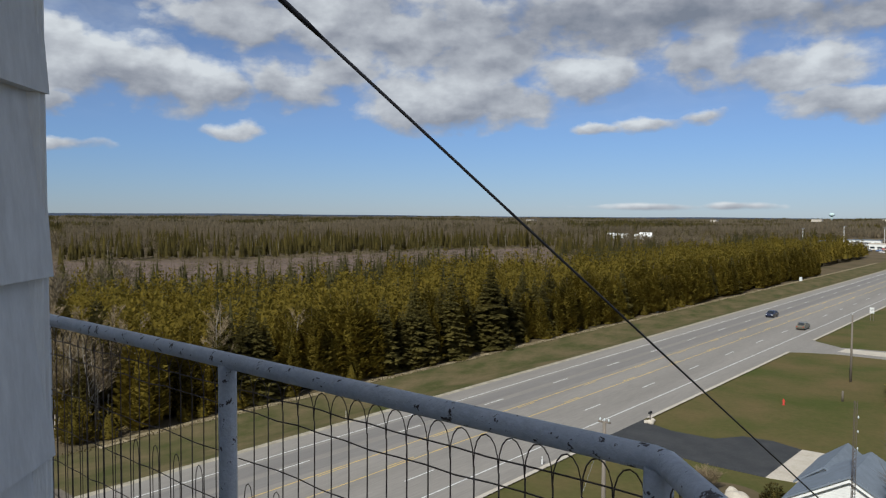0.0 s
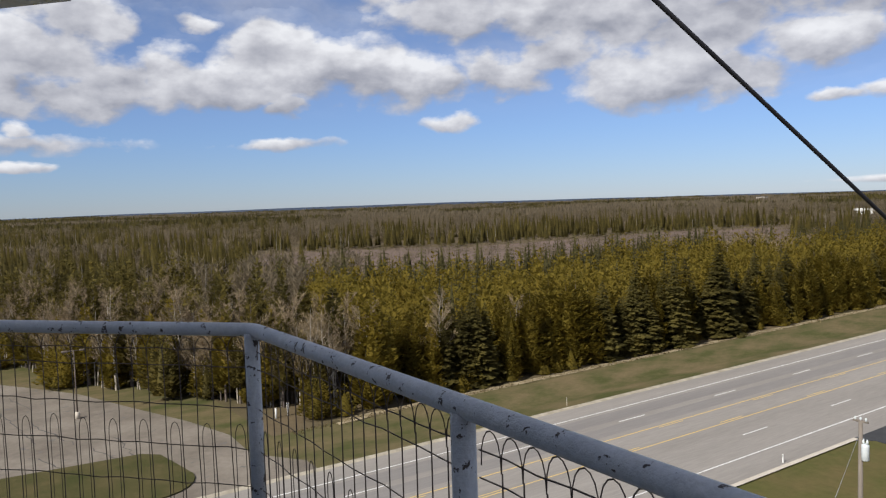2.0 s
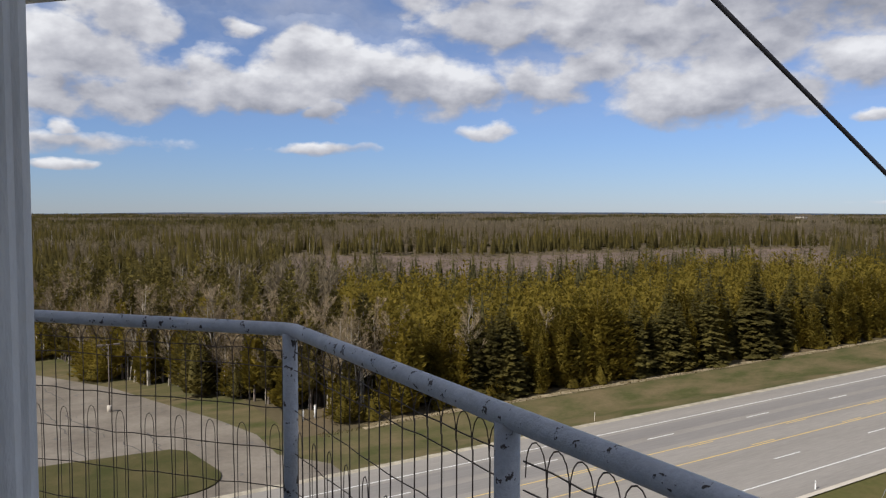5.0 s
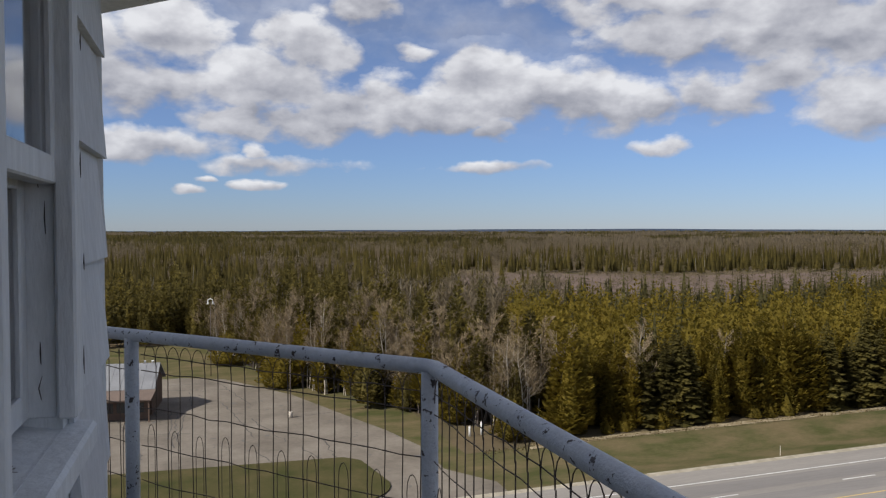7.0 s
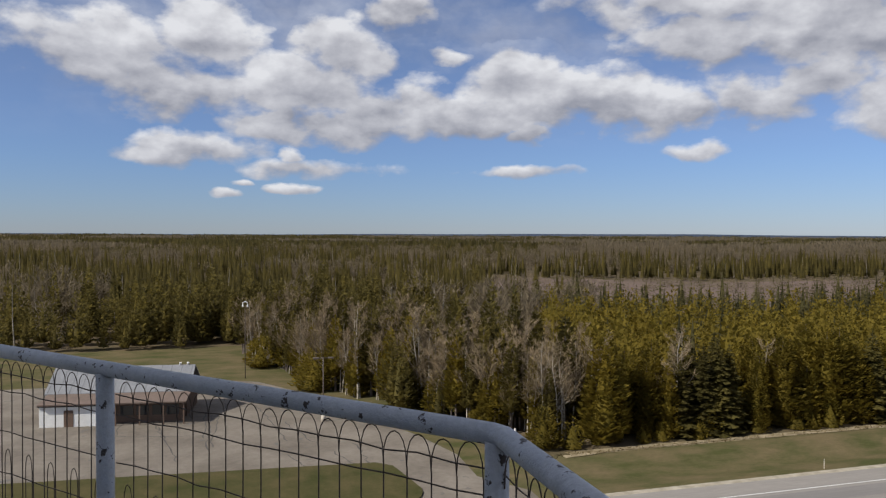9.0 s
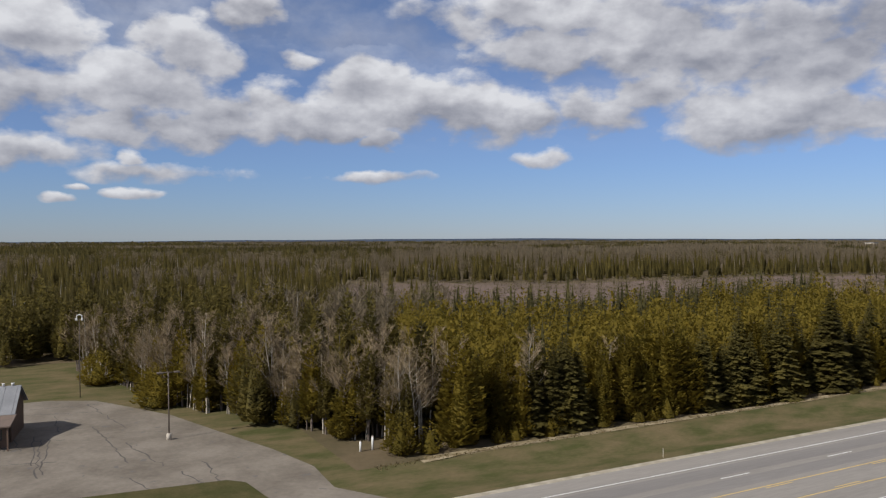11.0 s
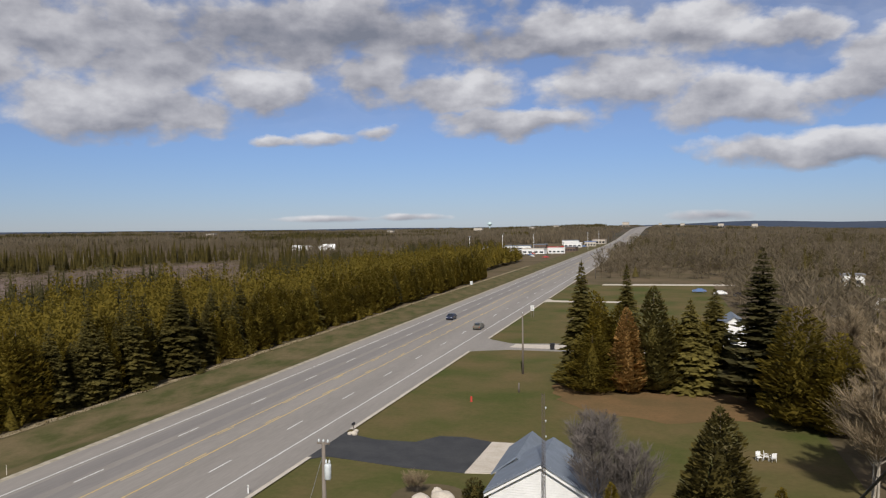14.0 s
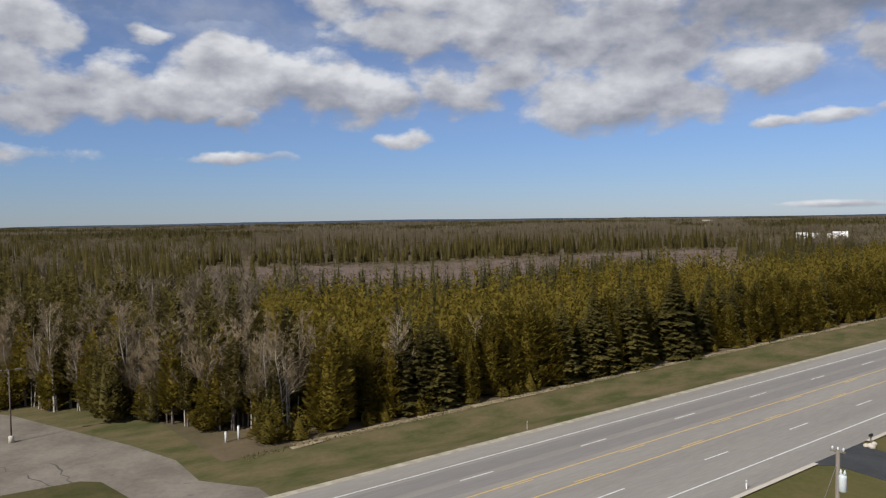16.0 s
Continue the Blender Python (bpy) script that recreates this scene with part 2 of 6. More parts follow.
M_LANE = surface("dark_lane", (0.19, 0.178, 0.168), (0.222, 0.208, 0.194), scale=0.10, fine=2.5, rough=0.85, stretch_v=(2.2, 0.12, 1), spec=0.2)
M_LOT = surface("old_lot_asphalt", (0.140, 0.120, 0.097), (0.212, 0.186, 0.154), scale=0.16, fine=1.5, rough=0.9, speck=(0.12, 0.11, 0.10), speck_at=0.63, speck_scale=0.5, spec=0.15)
M_CRACK = surface("crack_filler", (0.06, 0.055, 0.05), (0.09, 0.08, 0.07), scale=2.0)
M_CONC = surface("concrete", (0.45, 0.40, 0.33), (0.52, 0.47, 0.40), scale=0.6, fine=6, rough=0.9, spec=0.15)
M_GRAVEL = surface("pale_gravel", (0.42, 0.38, 0.30), (0.28, 0.25, 0.19), scale=0.8, fine=7, rough=0.95, spec=0.1)
M_BLACKTOP = surface("new_blacktop", (0.038, 0.040, 0.043), (0.055, 0.056, 0.058), scale=0.3, fine=5, rough=0.9, spec=0.2)
M_WHITE = surface("road_paint_white", (0.72, 0.72, 0.70), (0.58, 0.58, 0.56), scale=1.0, fine=9, rough=0.7)
M_YELLOW = surface("road_paint_yellow", (0.62, 0.44, 0.12), (0.52, 0.38, 0.16), scale=1.0, fine=9, rough=0.7)
M_PAINT = surface("weathered_white_paint", (0.75, 0.77, 0.775), (0.64, 0.66, 0.67), scale=3.0, fine=40, rough=0.6, bump=0.25, bump_scale=60, speck=(0.09, 0.07, 0.055), speck_at=0.665, speck_scale=14, stretch_v=(1, 1, 0.22))
M_SHINGLE = surface("painted_shingle", (0.68, 0.70, 0.715), (0.59, 0.61, 0.63), scale=2.5, fine=50, rough=0.7, bump=0.12, bump_scale=90, vary=0.06, stretch_v=(1, 1, 0.3))
M_RAIL = surface("chipped_rail_paint", (0.51, 0.535, 0.565), (0.42, 0.445, 0.475), scale=6.0, fine=60, rough=0.5, speck=(0.05, 0.04, 0.035), speck_at=0.605, speck_scale=30, bump=0.3, bump_scale=60)
M_CRACKED = surface("bare_dark_wood", (0.035, 0.03, 0.026), (0.06, 0.05, 0.042), scale=40)
M_WIRE = surface("rusty_wire", (0.085, 0.066, 0.054), (0.14, 0.112, 0.092), scale=30, rough=0.7, metal=0.3)
M_CABLE = surface("dark_cable", (0.012, 0.012, 0.016), (0.02, 0.02, 0.025), scale=20, rough=0.6)
M_DARK = surface("dark_interior", (0.02, 0.02, 0.022), (0.03, 0.03, 0.03), scale=3)
M_BARK = surface("bark", (0.10, 0.08, 0.065), (0.16, 0.13, 0.11), scale=2, fine=10, vary=0.2)
M_BIRCH = surface("birch_bark", (0.44, 0.39, 0.32), (0.27, 0.24, 0.19), scale=1.2, fine=6, speck=(0.08, 0.07, 0.06), speck_at=0.62, speck_scale=2.5, vary=0.2)
M_TWIG = surface("bare_twigs", (0.275, 0.210, 0.132), (0.195, 0.152, 0.094), scale=0.3, fine=3, vary=0.2, island=0.3, spec=0.05)
M_CEDAR = leafy("cedar_foliage", (0.205, 0.150, 0.022), (0.150, 0.118, 0.020), island=0.16)
M_SPRUCE = leafy("spruce_foliage", (0.134, 0.110, 0.030), (0.090, 0.078, 0.024))
M_PINE = leafy("pine_foliage", (0.084, 0.080, 0.032), (0.122, 0.104, 0.040))
M_RUST_LEAF = leafy("browned_foliage", (0.38, 0.225, 0.075), (0.25, 0.155, 0.05))
M_GREYTWIG = surface("grey_twigs", (0.150, 0.130, 0.115), (0.105, 0.092, 0.082), scale=0.5, fine=4, spec=0.05)
M_YARD = leafy("yard_spruce_foliage", (0.210, 0.172, 0.046), (0.135, 0.116, 0.034))
M_DEEP = leafy("deep_conifer_foliage", (0.150, 0.118, 0.030), (0.090, 0.076, 0.024))
M_WOODS = leafy("woods_foliage", (0.130, 0.102, 0.030), (0.074, 0.066, 0.026), scale=0.05, vary=0)
M_GREYWOOD = leafy("grey_woods", (0.232, 0.186, 0.120), (0.165, 0.133, 0.086), scale=0.02, vary=0, island=0.2)
M_ROOF = surface("blue_grey_roof", (0.17, 0.20, 0.245), (0.14, 0.165, 0.20), scale=1.2, fine=14, rough=0.85)
M_METALROOF = surface("pale_metal_roof", (0.225, 0.23, 0.24), (0.18, 0.185, 0.195), scale=0.6, fine=6, rough=0.6, spec=0.3)
M_SIDING = surface("white_siding", (0.78, 0.78, 0.76), (0.70, 0.70, 0.68), scale=1.0, fine=20, rough=0.6)
M_BROWN = surface("brown_boards", (0.16, 0.105, 0.075), (0.12, 0.085, 0.065), scale=1.0, fine=12)
M_POLEWOOD = surface("grey_pole_wood", (0.20, 0.17, 0.14), (0.14, 0.12, 0.10), scale=2, fine=20, stretch_v=(1, 1, 0.1))
M_STEEL = surface("galvanised_steel", (0.35, 0.36, 0.37), (0.25, 0.26, 0.27), scale=4, rough=0.5, metal=0.6)
M_PORCELAIN = surface("pale_enamel", (0.62, 0.66, 0.66), (0.5, 0.54, 0.55), scale=4, rough=0.4)
M_RED = surface("red_paint", (0.45, 0.05, 0.03), (0.35, 0.04, 0.03), scale=4)
M_BLACK = surface("black_plastic", (0.015, 0.015, 0.017), (0.025, 0.025, 0.025), scale=5, rough=0.6)
M_CARBLUE = surface("dark_blue_car_paint", (0.02, 0.025, 0.05), (0.025, 0.03, 0.055), scale=1, rough=0.25, spec=0.6)
M_CARGOLD = surface("olive_car_paint", (0.12, 0.11, 0.085), (0.13, 0.12, 0.09), scale=1, rough=0.3, spec=0.6)
M_AWNING = surface("blue_panel", (0.10, 0.17, 0.33), (0.12, 0.19, 0.36), scale=1)
M_TEAL = surface("pale_green_tank", (0.42, 0.56, 0.56), (0.48, 0.6, 0.6), scale=0.2)

M_GLASS = bpy.data.materials.new("window_glass")
M_GLASS.use_nodes = True
_g = M_GLASS.node_tree.nodes["Principled BSDF"]
_g.inputs["Base Color"].default_value = (0.02, 0.025, 0.03, 1)
_g.inputs["Roughness"].default_value = 0.04
_g.inputs["Specular IOR Level"].default_value = 0.8


# ---- mesh helpers ----
def tri_mesh(name, V, F, mats, index=None):
    """A mesh from arrays of points and triangles."""
    V, F = np.asarray(V, np.float32), np.asarray(F, np.int32)
    me = bpy.data.meshes.new(name)
    me.vertices.add(len(V))
    me.vertices.foreach_set("co", V.ravel())
    me.loops.add(F.size)
    me.loops.foreach_set("vertex_index", F.ravel())
    me.polygons.add(len(F))
    me.polygons.foreach_set("loop_start", np.arange(0, F.size, F.shape[1], dtype=np.int32))
    me.polygons.foreach_set("loop_total", np.full(len(F), F.shape[1], np.int32))
    if index is not None:
        me.polygons.foreach_set("material_index", np.asarray(index, np.int32))
    for m in mats:
        me.materials.append(m)
    me.update(calc_edges=True)
    me.validate()
    return me


def part(name, bm, material, parent=None, label=""):
    me = bpy.data.meshes.new(name)
    bm.to_mesh(me)
    bm.free()
    me.materials.append(material)
    ob = new(name, me)
    if parent is not None:
        ob.parent = parent
    if label:
        tagged(ob, label)
    return ob


def thing(name, label, category, at=(0, 0, 0), rz=0.0, group="", kind=""):
    ob = new(name)
    ob.matrix_basis = pose(*at, 0, 0, rz)
    return tagged(ob, label, category, group, kind)


def add_box(bm, a, b, bevel=0.0, m=None):
    r = bmesh.ops.create_cube(bm, size=1)
    for v in r["verts"]:
        v.co = Vector([a[i] + (b[i] - a[i]) * (v.co[i] + 0.5) for i in range(3)])
    if bevel:
        es = list({e for v in r["verts"] for e in v.link_edges})
        r2 = bmesh.ops.bevel(bm, geom=es, offset=bevel, segments=1, affect="EDGES")
        vs = list({v for f in r2["faces"] for v in f.verts} | {v for v in r["verts"] if v.is_valid})
    else:
        vs = r["verts"]
    if m is not None:
        bmesh.ops.transform(bm, matrix=m, verts=vs)
    return bm


def boxbm(a, b, bevel=0.0, m=None):
    return add_box(bmesh.new(), a, b, bevel, m)


def add_tube(bm, pts, radii, sides=8, caps=True):
    """A round bar along points, with a radius at each."""
    pts = [Vector(p) for p in pts]
    if isinstance(radii, (int, float)):
        radii = [radii] * len(pts)
    rings = []
    for i, p in enumerate(pts):
        d = (pts[min(i + 1, len(pts) - 1)] - pts[max(i - 1, 0)]).normalized()
        u = d.cross(Vector((0, 0, 1)) if abs(d.z) < 0.95 else Vector((1, 0, 0))).normalized()
        w = d.cross(u)
        rings.append([bm.verts.new(p + (u * math.cos(2 * math.pi * k / sides) + w * math.sin(2 * math.pi * k / sides)) * radii[i]) for k in range(sides)])
    for r0, r1 in zip(rings, rings[1:]):
        for k in range(sides):
            f = bm.faces.new((r0[k], r0[(k + 1) % sides], r1[(k + 1) % sides], r1[k]))
            f.smooth = True
    if caps:
        bm.faces.new(rings[0][::-1])
        bm.faces.new(rings[-1])
    return bm


def tube(pts, radii, sides=8, caps=True):
    return add_tube(bmesh.new(), pts, radii, sides, caps)


def prism(poly, z0, z1):
    """An upright slab over a polygon in plan."""
    bm = bmesh.new()
    lo = [bm.verts.new((x, y, z0)) for x, y in poly]
    hi = [bm.verts.new((x, y, z1)) for x, y in poly]
    k = len(poly)
    bm.faces.new(hi)
    bm.faces.new(lo[::-1])
    for i in range(k):
        bm.faces.new((lo[i], lo[(i + 1) % k], hi[(i + 1) % k], hi[i]))
    bmesh.ops.recalc_face_normals(bm, faces=bm.faces[:])
    return bm


def smooth(e0, e1, x):
    t = np.clip((np.asarray(x, float) - e0) / (e1 - e0), 0, 1)
    return t * t * (3 - 2 * t)


# ---- ground ----
def in_field(x, y):
    """The brushy clearing behind the plantation."""
    x, y = np.asarray(x, float), np.asarray(y, float)
    az, r = np.degrees(np.arctan2(-x, y)), np.hypot(x, y)
    far = 395 + np.clip(53 - az, 0, 30) * 6.5
    return (x < -143) & (az > 31) & (az < np.where(r < 250, 62, 70)) & (r < far)



def land(x, y):
    """Height of the ground: flat by the road, a shallow ditch west of it, slow rise far off, a low ridge at the horizon."""
    x, y = np.asarray(x, float), np.asarray(y, float)
    r = np.hypot(x, y)
    a = np.arctan2(x, y)
    hill = np.exp(-((a + 0.03) / 0.16) ** 2)
    z = 12.0 * smooth(820, 1650, r) * hill * smooth(3600, 2200, r)
    z = z + smooth(2300, 3600, r) * (1.5 + 2.2 * np.sin(7 * a + 1) + 1.6 * np.sin(17 * a))
    ditch = smooth(28, 44, y) * smooth(900, 500, y)
    z = z - 14.0 * smooth(950, 4400, r) * smooth(0.02, 0.22, a)
    z = z - 0.55 * ditch * np.exp(-((x + 64.5) / 2.2) ** 2) + 0.35 * ditch * np.exp(-((x + 70.5) / 2.0) ** 2)
    return z


def grid_lines(fine, reach, grow=1.22):
    v = sorted(fine)
    step, p = 8.0, v[-1]
    while p < reach:
        step *= grow
        p += step
        v.append(min(p, reach))
    step, p = 8.0, v[0]
    while p > -reach:
        step *= grow
        p -= step
        v.insert(0, max(p, -reach))
    return np.array(v)


gx = grid_lines([-330, -310, -290, -270, -250] + list(range(-242, -84, 8)) + [-82, -80, -78, -76, -74.5, -73.4, -72.2, -71.2, -70, -68.5, -67, -65.5, -64.5, -63, -62, -61, -60.2, -59.8, -58, -50, -42, -35, -33.5, -30, -24] + list(range(-18, 60, 6)), 4950)
gy = grid_lines(list(range(-60, 320, 8)) + list(range(330, 900, 24)), 4950)
X, Y = np.meshgrid(gx, gy)
Z = land(X, Y)
nx, ny = len(gx), len(gy)
ii, jj = np.meshgrid(np.arange(nx - 1), np.arange(ny - 1))
q = (jj * nx + ii).ravel()
quads = np.stack([q, q + 1, q + 1 + nx, q + nx], 1)
cx = ((gx[:-1] + gx[1:]) / 2)[ii].ravel()
cy = ((gy[:-1] + gy[1:]) / 2)[jj].ravel()
cr = np.hypot(cx, cy)
kind = np.full(len(quads), 3)
kind[(cx > -72.2) & (cx < -59) & (cy > 20)] = 1
kind[(cx > -73.4) & (cx < -71.2) & (cy > 34) & (cy < 420)] = 2
kind[(cx > -60.5) & (cx < 19) & (cy < 300)] = 0
kind[(cx > -160) & (cx < -59) & (cy <= 26)] = 1
kind[in_field(cx, cy)] = 4
kind[cr > 900] = 5
# outermost ground shares the ridge's painted haze blue
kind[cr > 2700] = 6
ground = tagged(new("ground", tri_mesh("ground", np.stack([X, Y, Z], -1).reshape(-1, 3), quads, [M_LAWN, M_DRY, M_PALE, M_FLOOR, M_BRUSH, M_FAR, M_HAZE_RIDGE], kind)), "flat country of lawn, dry grass and woodland floor", "ground", kind="structure")


def strip(name, x0, x1, ys, lift, material, label="", kind="structure", category="road", parent=None):
    """A band that runs along the road, on the ground."""
    V, F = [], []
    for i, y in enumerate(ys):
        for x in (x0, x1):
            V.append((x, y, float(land(-50, y)) + lift))
        if i:
            F.append((2 * i - 2, 2 * i - 1, 2 * i + 1, 2 * i))
    ob = new(name, tri_mesh(name, V, F, [material]))
    if parent is not None:
        ob.parent = parent
        return ob
    return tagged(ob, label, category, kind=kind)


LONG = [-300, -100, 0, 50, 100, 200, 300, 450, 600, 820] + list(range(900, 1900, 80)) + [2000, 2300, 2600]
road = strip("road", -59.4, -34.6, LONG, 0.05, M_ROAD, "grey five lane highway with worn wheel tracks")
for xa, xb in ((-55.6, -53.2), (-52.1, -50.0)):
    strip("dark_lane", xa, xb, LONG, 0.054, M_LANE, parent=road)
strip("shoulder_gravel", -60.3, -59.4, LONG, 0.04, M_GRAVEL, "pale gravel edge beside the highway", category="gravel edge")
for ya, yb in ((-200, 71.0), (82.0, 138.5), (154.5, 230), (241, 700)):
    strip("kerb", -34.6, -34.1, [ya, (ya + yb) / 2, yb], 0.13, M_CONC, "pale concrete kerb along the highway", category="kerb")
for x, mat_, name in ((-56.3, M_WHITE, "edge_line"), (-38.0, M_WHITE, "edge_line"), (-48.98, M_YELLOW, "centre_line"), (-45.32, M_YELLOW, "centre_line")):
    strip(name, x - 0.075, x + 0.075, [y for y in LONG if y < 1300], 0.06, mat_, parent=road)
dash_mesh = tri_mesh("lane_dash", [(-0.075, 0, 0), (0.075, 0, 0), (0.075, 4.0, 0), (-0.075, 4.0, 0)], [(0, 1, 2, 3)], [M_WHITE])
ydash_mesh = tri_mesh("turn_lane_dash", [(-0.06, 0, 0), (0.06, 0, 0), (0.06, 3.8, 0), (-0.06, 3.8, 0)], [(0, 1, 2, 3)], [M_YELLOW])
for k in range(-4, 22):
    for x, y0, me in ((-41.8, 64.2, dash_mesh), (-52.6, 58.5, dash_mesh), (-48.6, 60.0, ydash_mesh), (-45.7, 66.0, ydash_mesh)):
        d = new(me.name, me)
        d.parent = road
        d.location = (x, y0 + 16.1 * k, 0.062)


re_ = random.Random(8)
vv, ff = [], []
for i in range(130):
    y = 35 + i * 3.0
    wob = 0.35 * math.sin(y * 0.21) + 0.25 * math.sin(y * 0.53 + 1) + re_.uniform(-0.15, 0.15)
    for x in (-72.3 + wob, -71.35 + wob * 0.8 + re_.uniform(-0.15, 0.2)):
        vv.append((x, y, float(land(x, y)) + 0.05))
    if i:
        ff.append((2 * i - 2, 2 * i - 1, 2 * i + 1, 2 * i))
tagged(new("bleached_grass_edge", tri_mesh("bleached_grass_edge", vv, ff, [M_PALE])), "bleached dead grass along the wood's edge", "grass edge", kind="structure")
gb, gt = [], []
for i in range(5200):
    y = 30 + 230 * re_.random() ** 1.5
    band = re_.random()
    x = re_.gauss(-71.8, 0.55)
    if band >= 0.3:
        continue
    z = float(land(x, y))
    h = re_.uniform(0.08, 0.26)
    gb.append((x, y, z))
    gt.append((x + re_.gauss(0, 0.12), y + re_.gauss(0, 0.12), z + h))
gb, gt = np.array(gb), np.array(gt)
ga = np.array([re_.uniform(0, 3.14) for _ in gb])
gs = np.stack([np.cos(ga), np.sin(ga), ga * 0], 1) * 0.09
gv = np.stack([gb - gs, gb + gs, gt], 1).reshape(-1, 3)
tagged(new("verge_grass", tri_mesh("verge_grass", gv, np.arange(len(gv)).reshape(-1, 3), [leafy("straw_tufts", (0.26, 0.205, 0.11), (0.17, 0.135, 0.065), scale=0.2, vary=0)])), "straw coloured grass tufts on the verge", "grass", kind="stuff")


def patch(name, poly, z, material, label, category, depth=0.25):
    return tagged(part(name, prism(poly, z - depth, z), material), label, category, kind="structure")


def arc(cx_, cy_, r, a0, a1, k=8):
    return [(cx_ + r * math.cos(radians(a0 + (a1 - a0) * i / k)), cy_ + r * math.sin(radians(a0 + (a1 - a0) * i / k))) for i in range(k + 1)]


patch("parking_lot", [(-59.6, 8), (-59.6, 27.5), (-63, 27.6), (-68.3, 24.2), (-75.7, 24.6), (-84, 22.6), (-94.5, 19.0), (-107, 14.9), (-115, 10.5), (-122, 6.4), (-125, 0.5), (-126, -40), (-59.6, -40)], 0.03, M_LOT, "cracked pale asphalt parking lot", "parking lot")
patch("grass_island", [(-79.0, -30), (-62.5, -30), (-61.8, -4)] + arc(-66.2, 13.6, 4.4, 0, 90, 6) + [(-73.5, 17.0), (-75.0, 15.5)], 0.16, M_ISLAND, "green grass island in the parking lot", "grass island")
rng = random.Random(5)
for k in range(34):
    x0, y0 = rng.uniform(-120, -80), rng.uniform(-15, 16)
    a = rng.choice((0.1, 1.45, 0.2, 1.6)) + rng.uniform(-0.2, 0.2)
    bm = bmesh.new()
    pts = [(x0 + math.cos(a) * s * 1.1 + rng.uniform(-0.25, 0.25), y0 + math.sin(a) * s * 1.1 + rng.uniform(-0.25, 0.25)) for s in range(rng.randint(9, 20))]
    if any(y > 0.75 * (x + 130) * 0.33 + 4 for x, y in pts) and max(y for x, y in pts) > 14:
        bm.free()
        continue
    vs = []
    for i, (x, y) in enumerate(pts):
        w = 0.04 + 0.06 * rng.random()
        vs.append((bm.verts.new((x - math.sin(a) * w, y + math.cos(a) * w, 0.036)), bm.verts.new((x + math.sin(a) * w, y - math.cos(a) * w, 0.036))))
    for (p0, p1), (p2, p3) in zip(vs, vs[1:]):
        bm.faces.new((p0, p1, p3, p2))
    tagged(part("lot_crack", bm, M_CRACK), "dark filled crack across the parking lot", "crack", kind="structure")
M_LITTER = surface("orange_leaf_litter", (0.17, 0.105, 0.05), (0.12, 0.085, 0.04), scale=0.15, fine=2, rough=0.95, spec=0.05, bump=0.5, bump_scale=6)
rl_ = random.Random(4)
ring_ = [(1 + (15.5 + 3 * rl_.random()) * math.cos(radians(a)) * (1.0 if math.cos(radians(a)) > 0 else 0.9), 109 + (13 + 3.5 * rl_.random()) * math.sin(radians(a))) for a in range(0, 360, 9)]
patch("leaf_litter", ring_, 0.02, M_LITTER, "orange brown fallen needles under the yard trees", "leaf litter")
patch("blacktop_drive", [(-34.6, 70.0), (-33.0, 71.9), (-29.6, 71.4), (-23.5, 70.3), (-17.6, 70.2), (-17.3, 81.0), (-20.5, 82.2), (-23.5, 81.9), (-25.5, 79.0), (-30.2, 78.9), (-33.4, 80.2), (-34.6, 81.2)], 0.06, M_BLACKTOP, "new black asphalt driveway", "driveway")
patch("concrete_apron", [(-17.6, 70.2), (-15.2, 70.6), (-13.4, 72.0), (-13.6, 81.2), (-17.3, 81.0)], 0.07, M_CONC, "pale concrete pad before the garage", "pavement")
patch("side_road", [(-34.6, 138.5), (-32.5, 139.8), (-27.4, 142.0), (-16.4, 142.0), (60, 150), (60, 154), (-17.4, 151.5), (-28.4, 149.4), (-33.6, 153.8), (-34.6, 155.5)], 0.05, M_ROAD, "grey side road joining the highway", "road")
patch("pale_drive", [(-28.0, 144.6), (-16.0, 144.2), (20, 147.5), (20, 150.0), (-16.5, 149.4), (-27.5, 148.8)], 0.065, M_CONC, "pale concrete strip along the side road", "pavement")
patch("far_drive", [(-34.6, 230), (-33.0, 231.5), (-10, 232), (-10, 236), (-32.0, 236), (-34.6, 241)], 0.05, M_CONC, "pale far driveway off the highway", "driveway")


# ---- trees ----
def kites(B, T, S, drop):
    """Folded leaf-like sprays from base B to tip T with half-width S."""
    mid = B * 0.45 + T * 0.55
    n = len(B)
    V = np.stack([B, mid + S, T, mid - S], 1)
    V[:, 1, 2] -= drop
    V[:, 3, 2] -= drop
    F = np.arange(n)[:, None] * 4
    F = np.concatenate([F + [0, 1, 2], F + [0, 2, 3]])
    return V.reshape(-1, 3), F


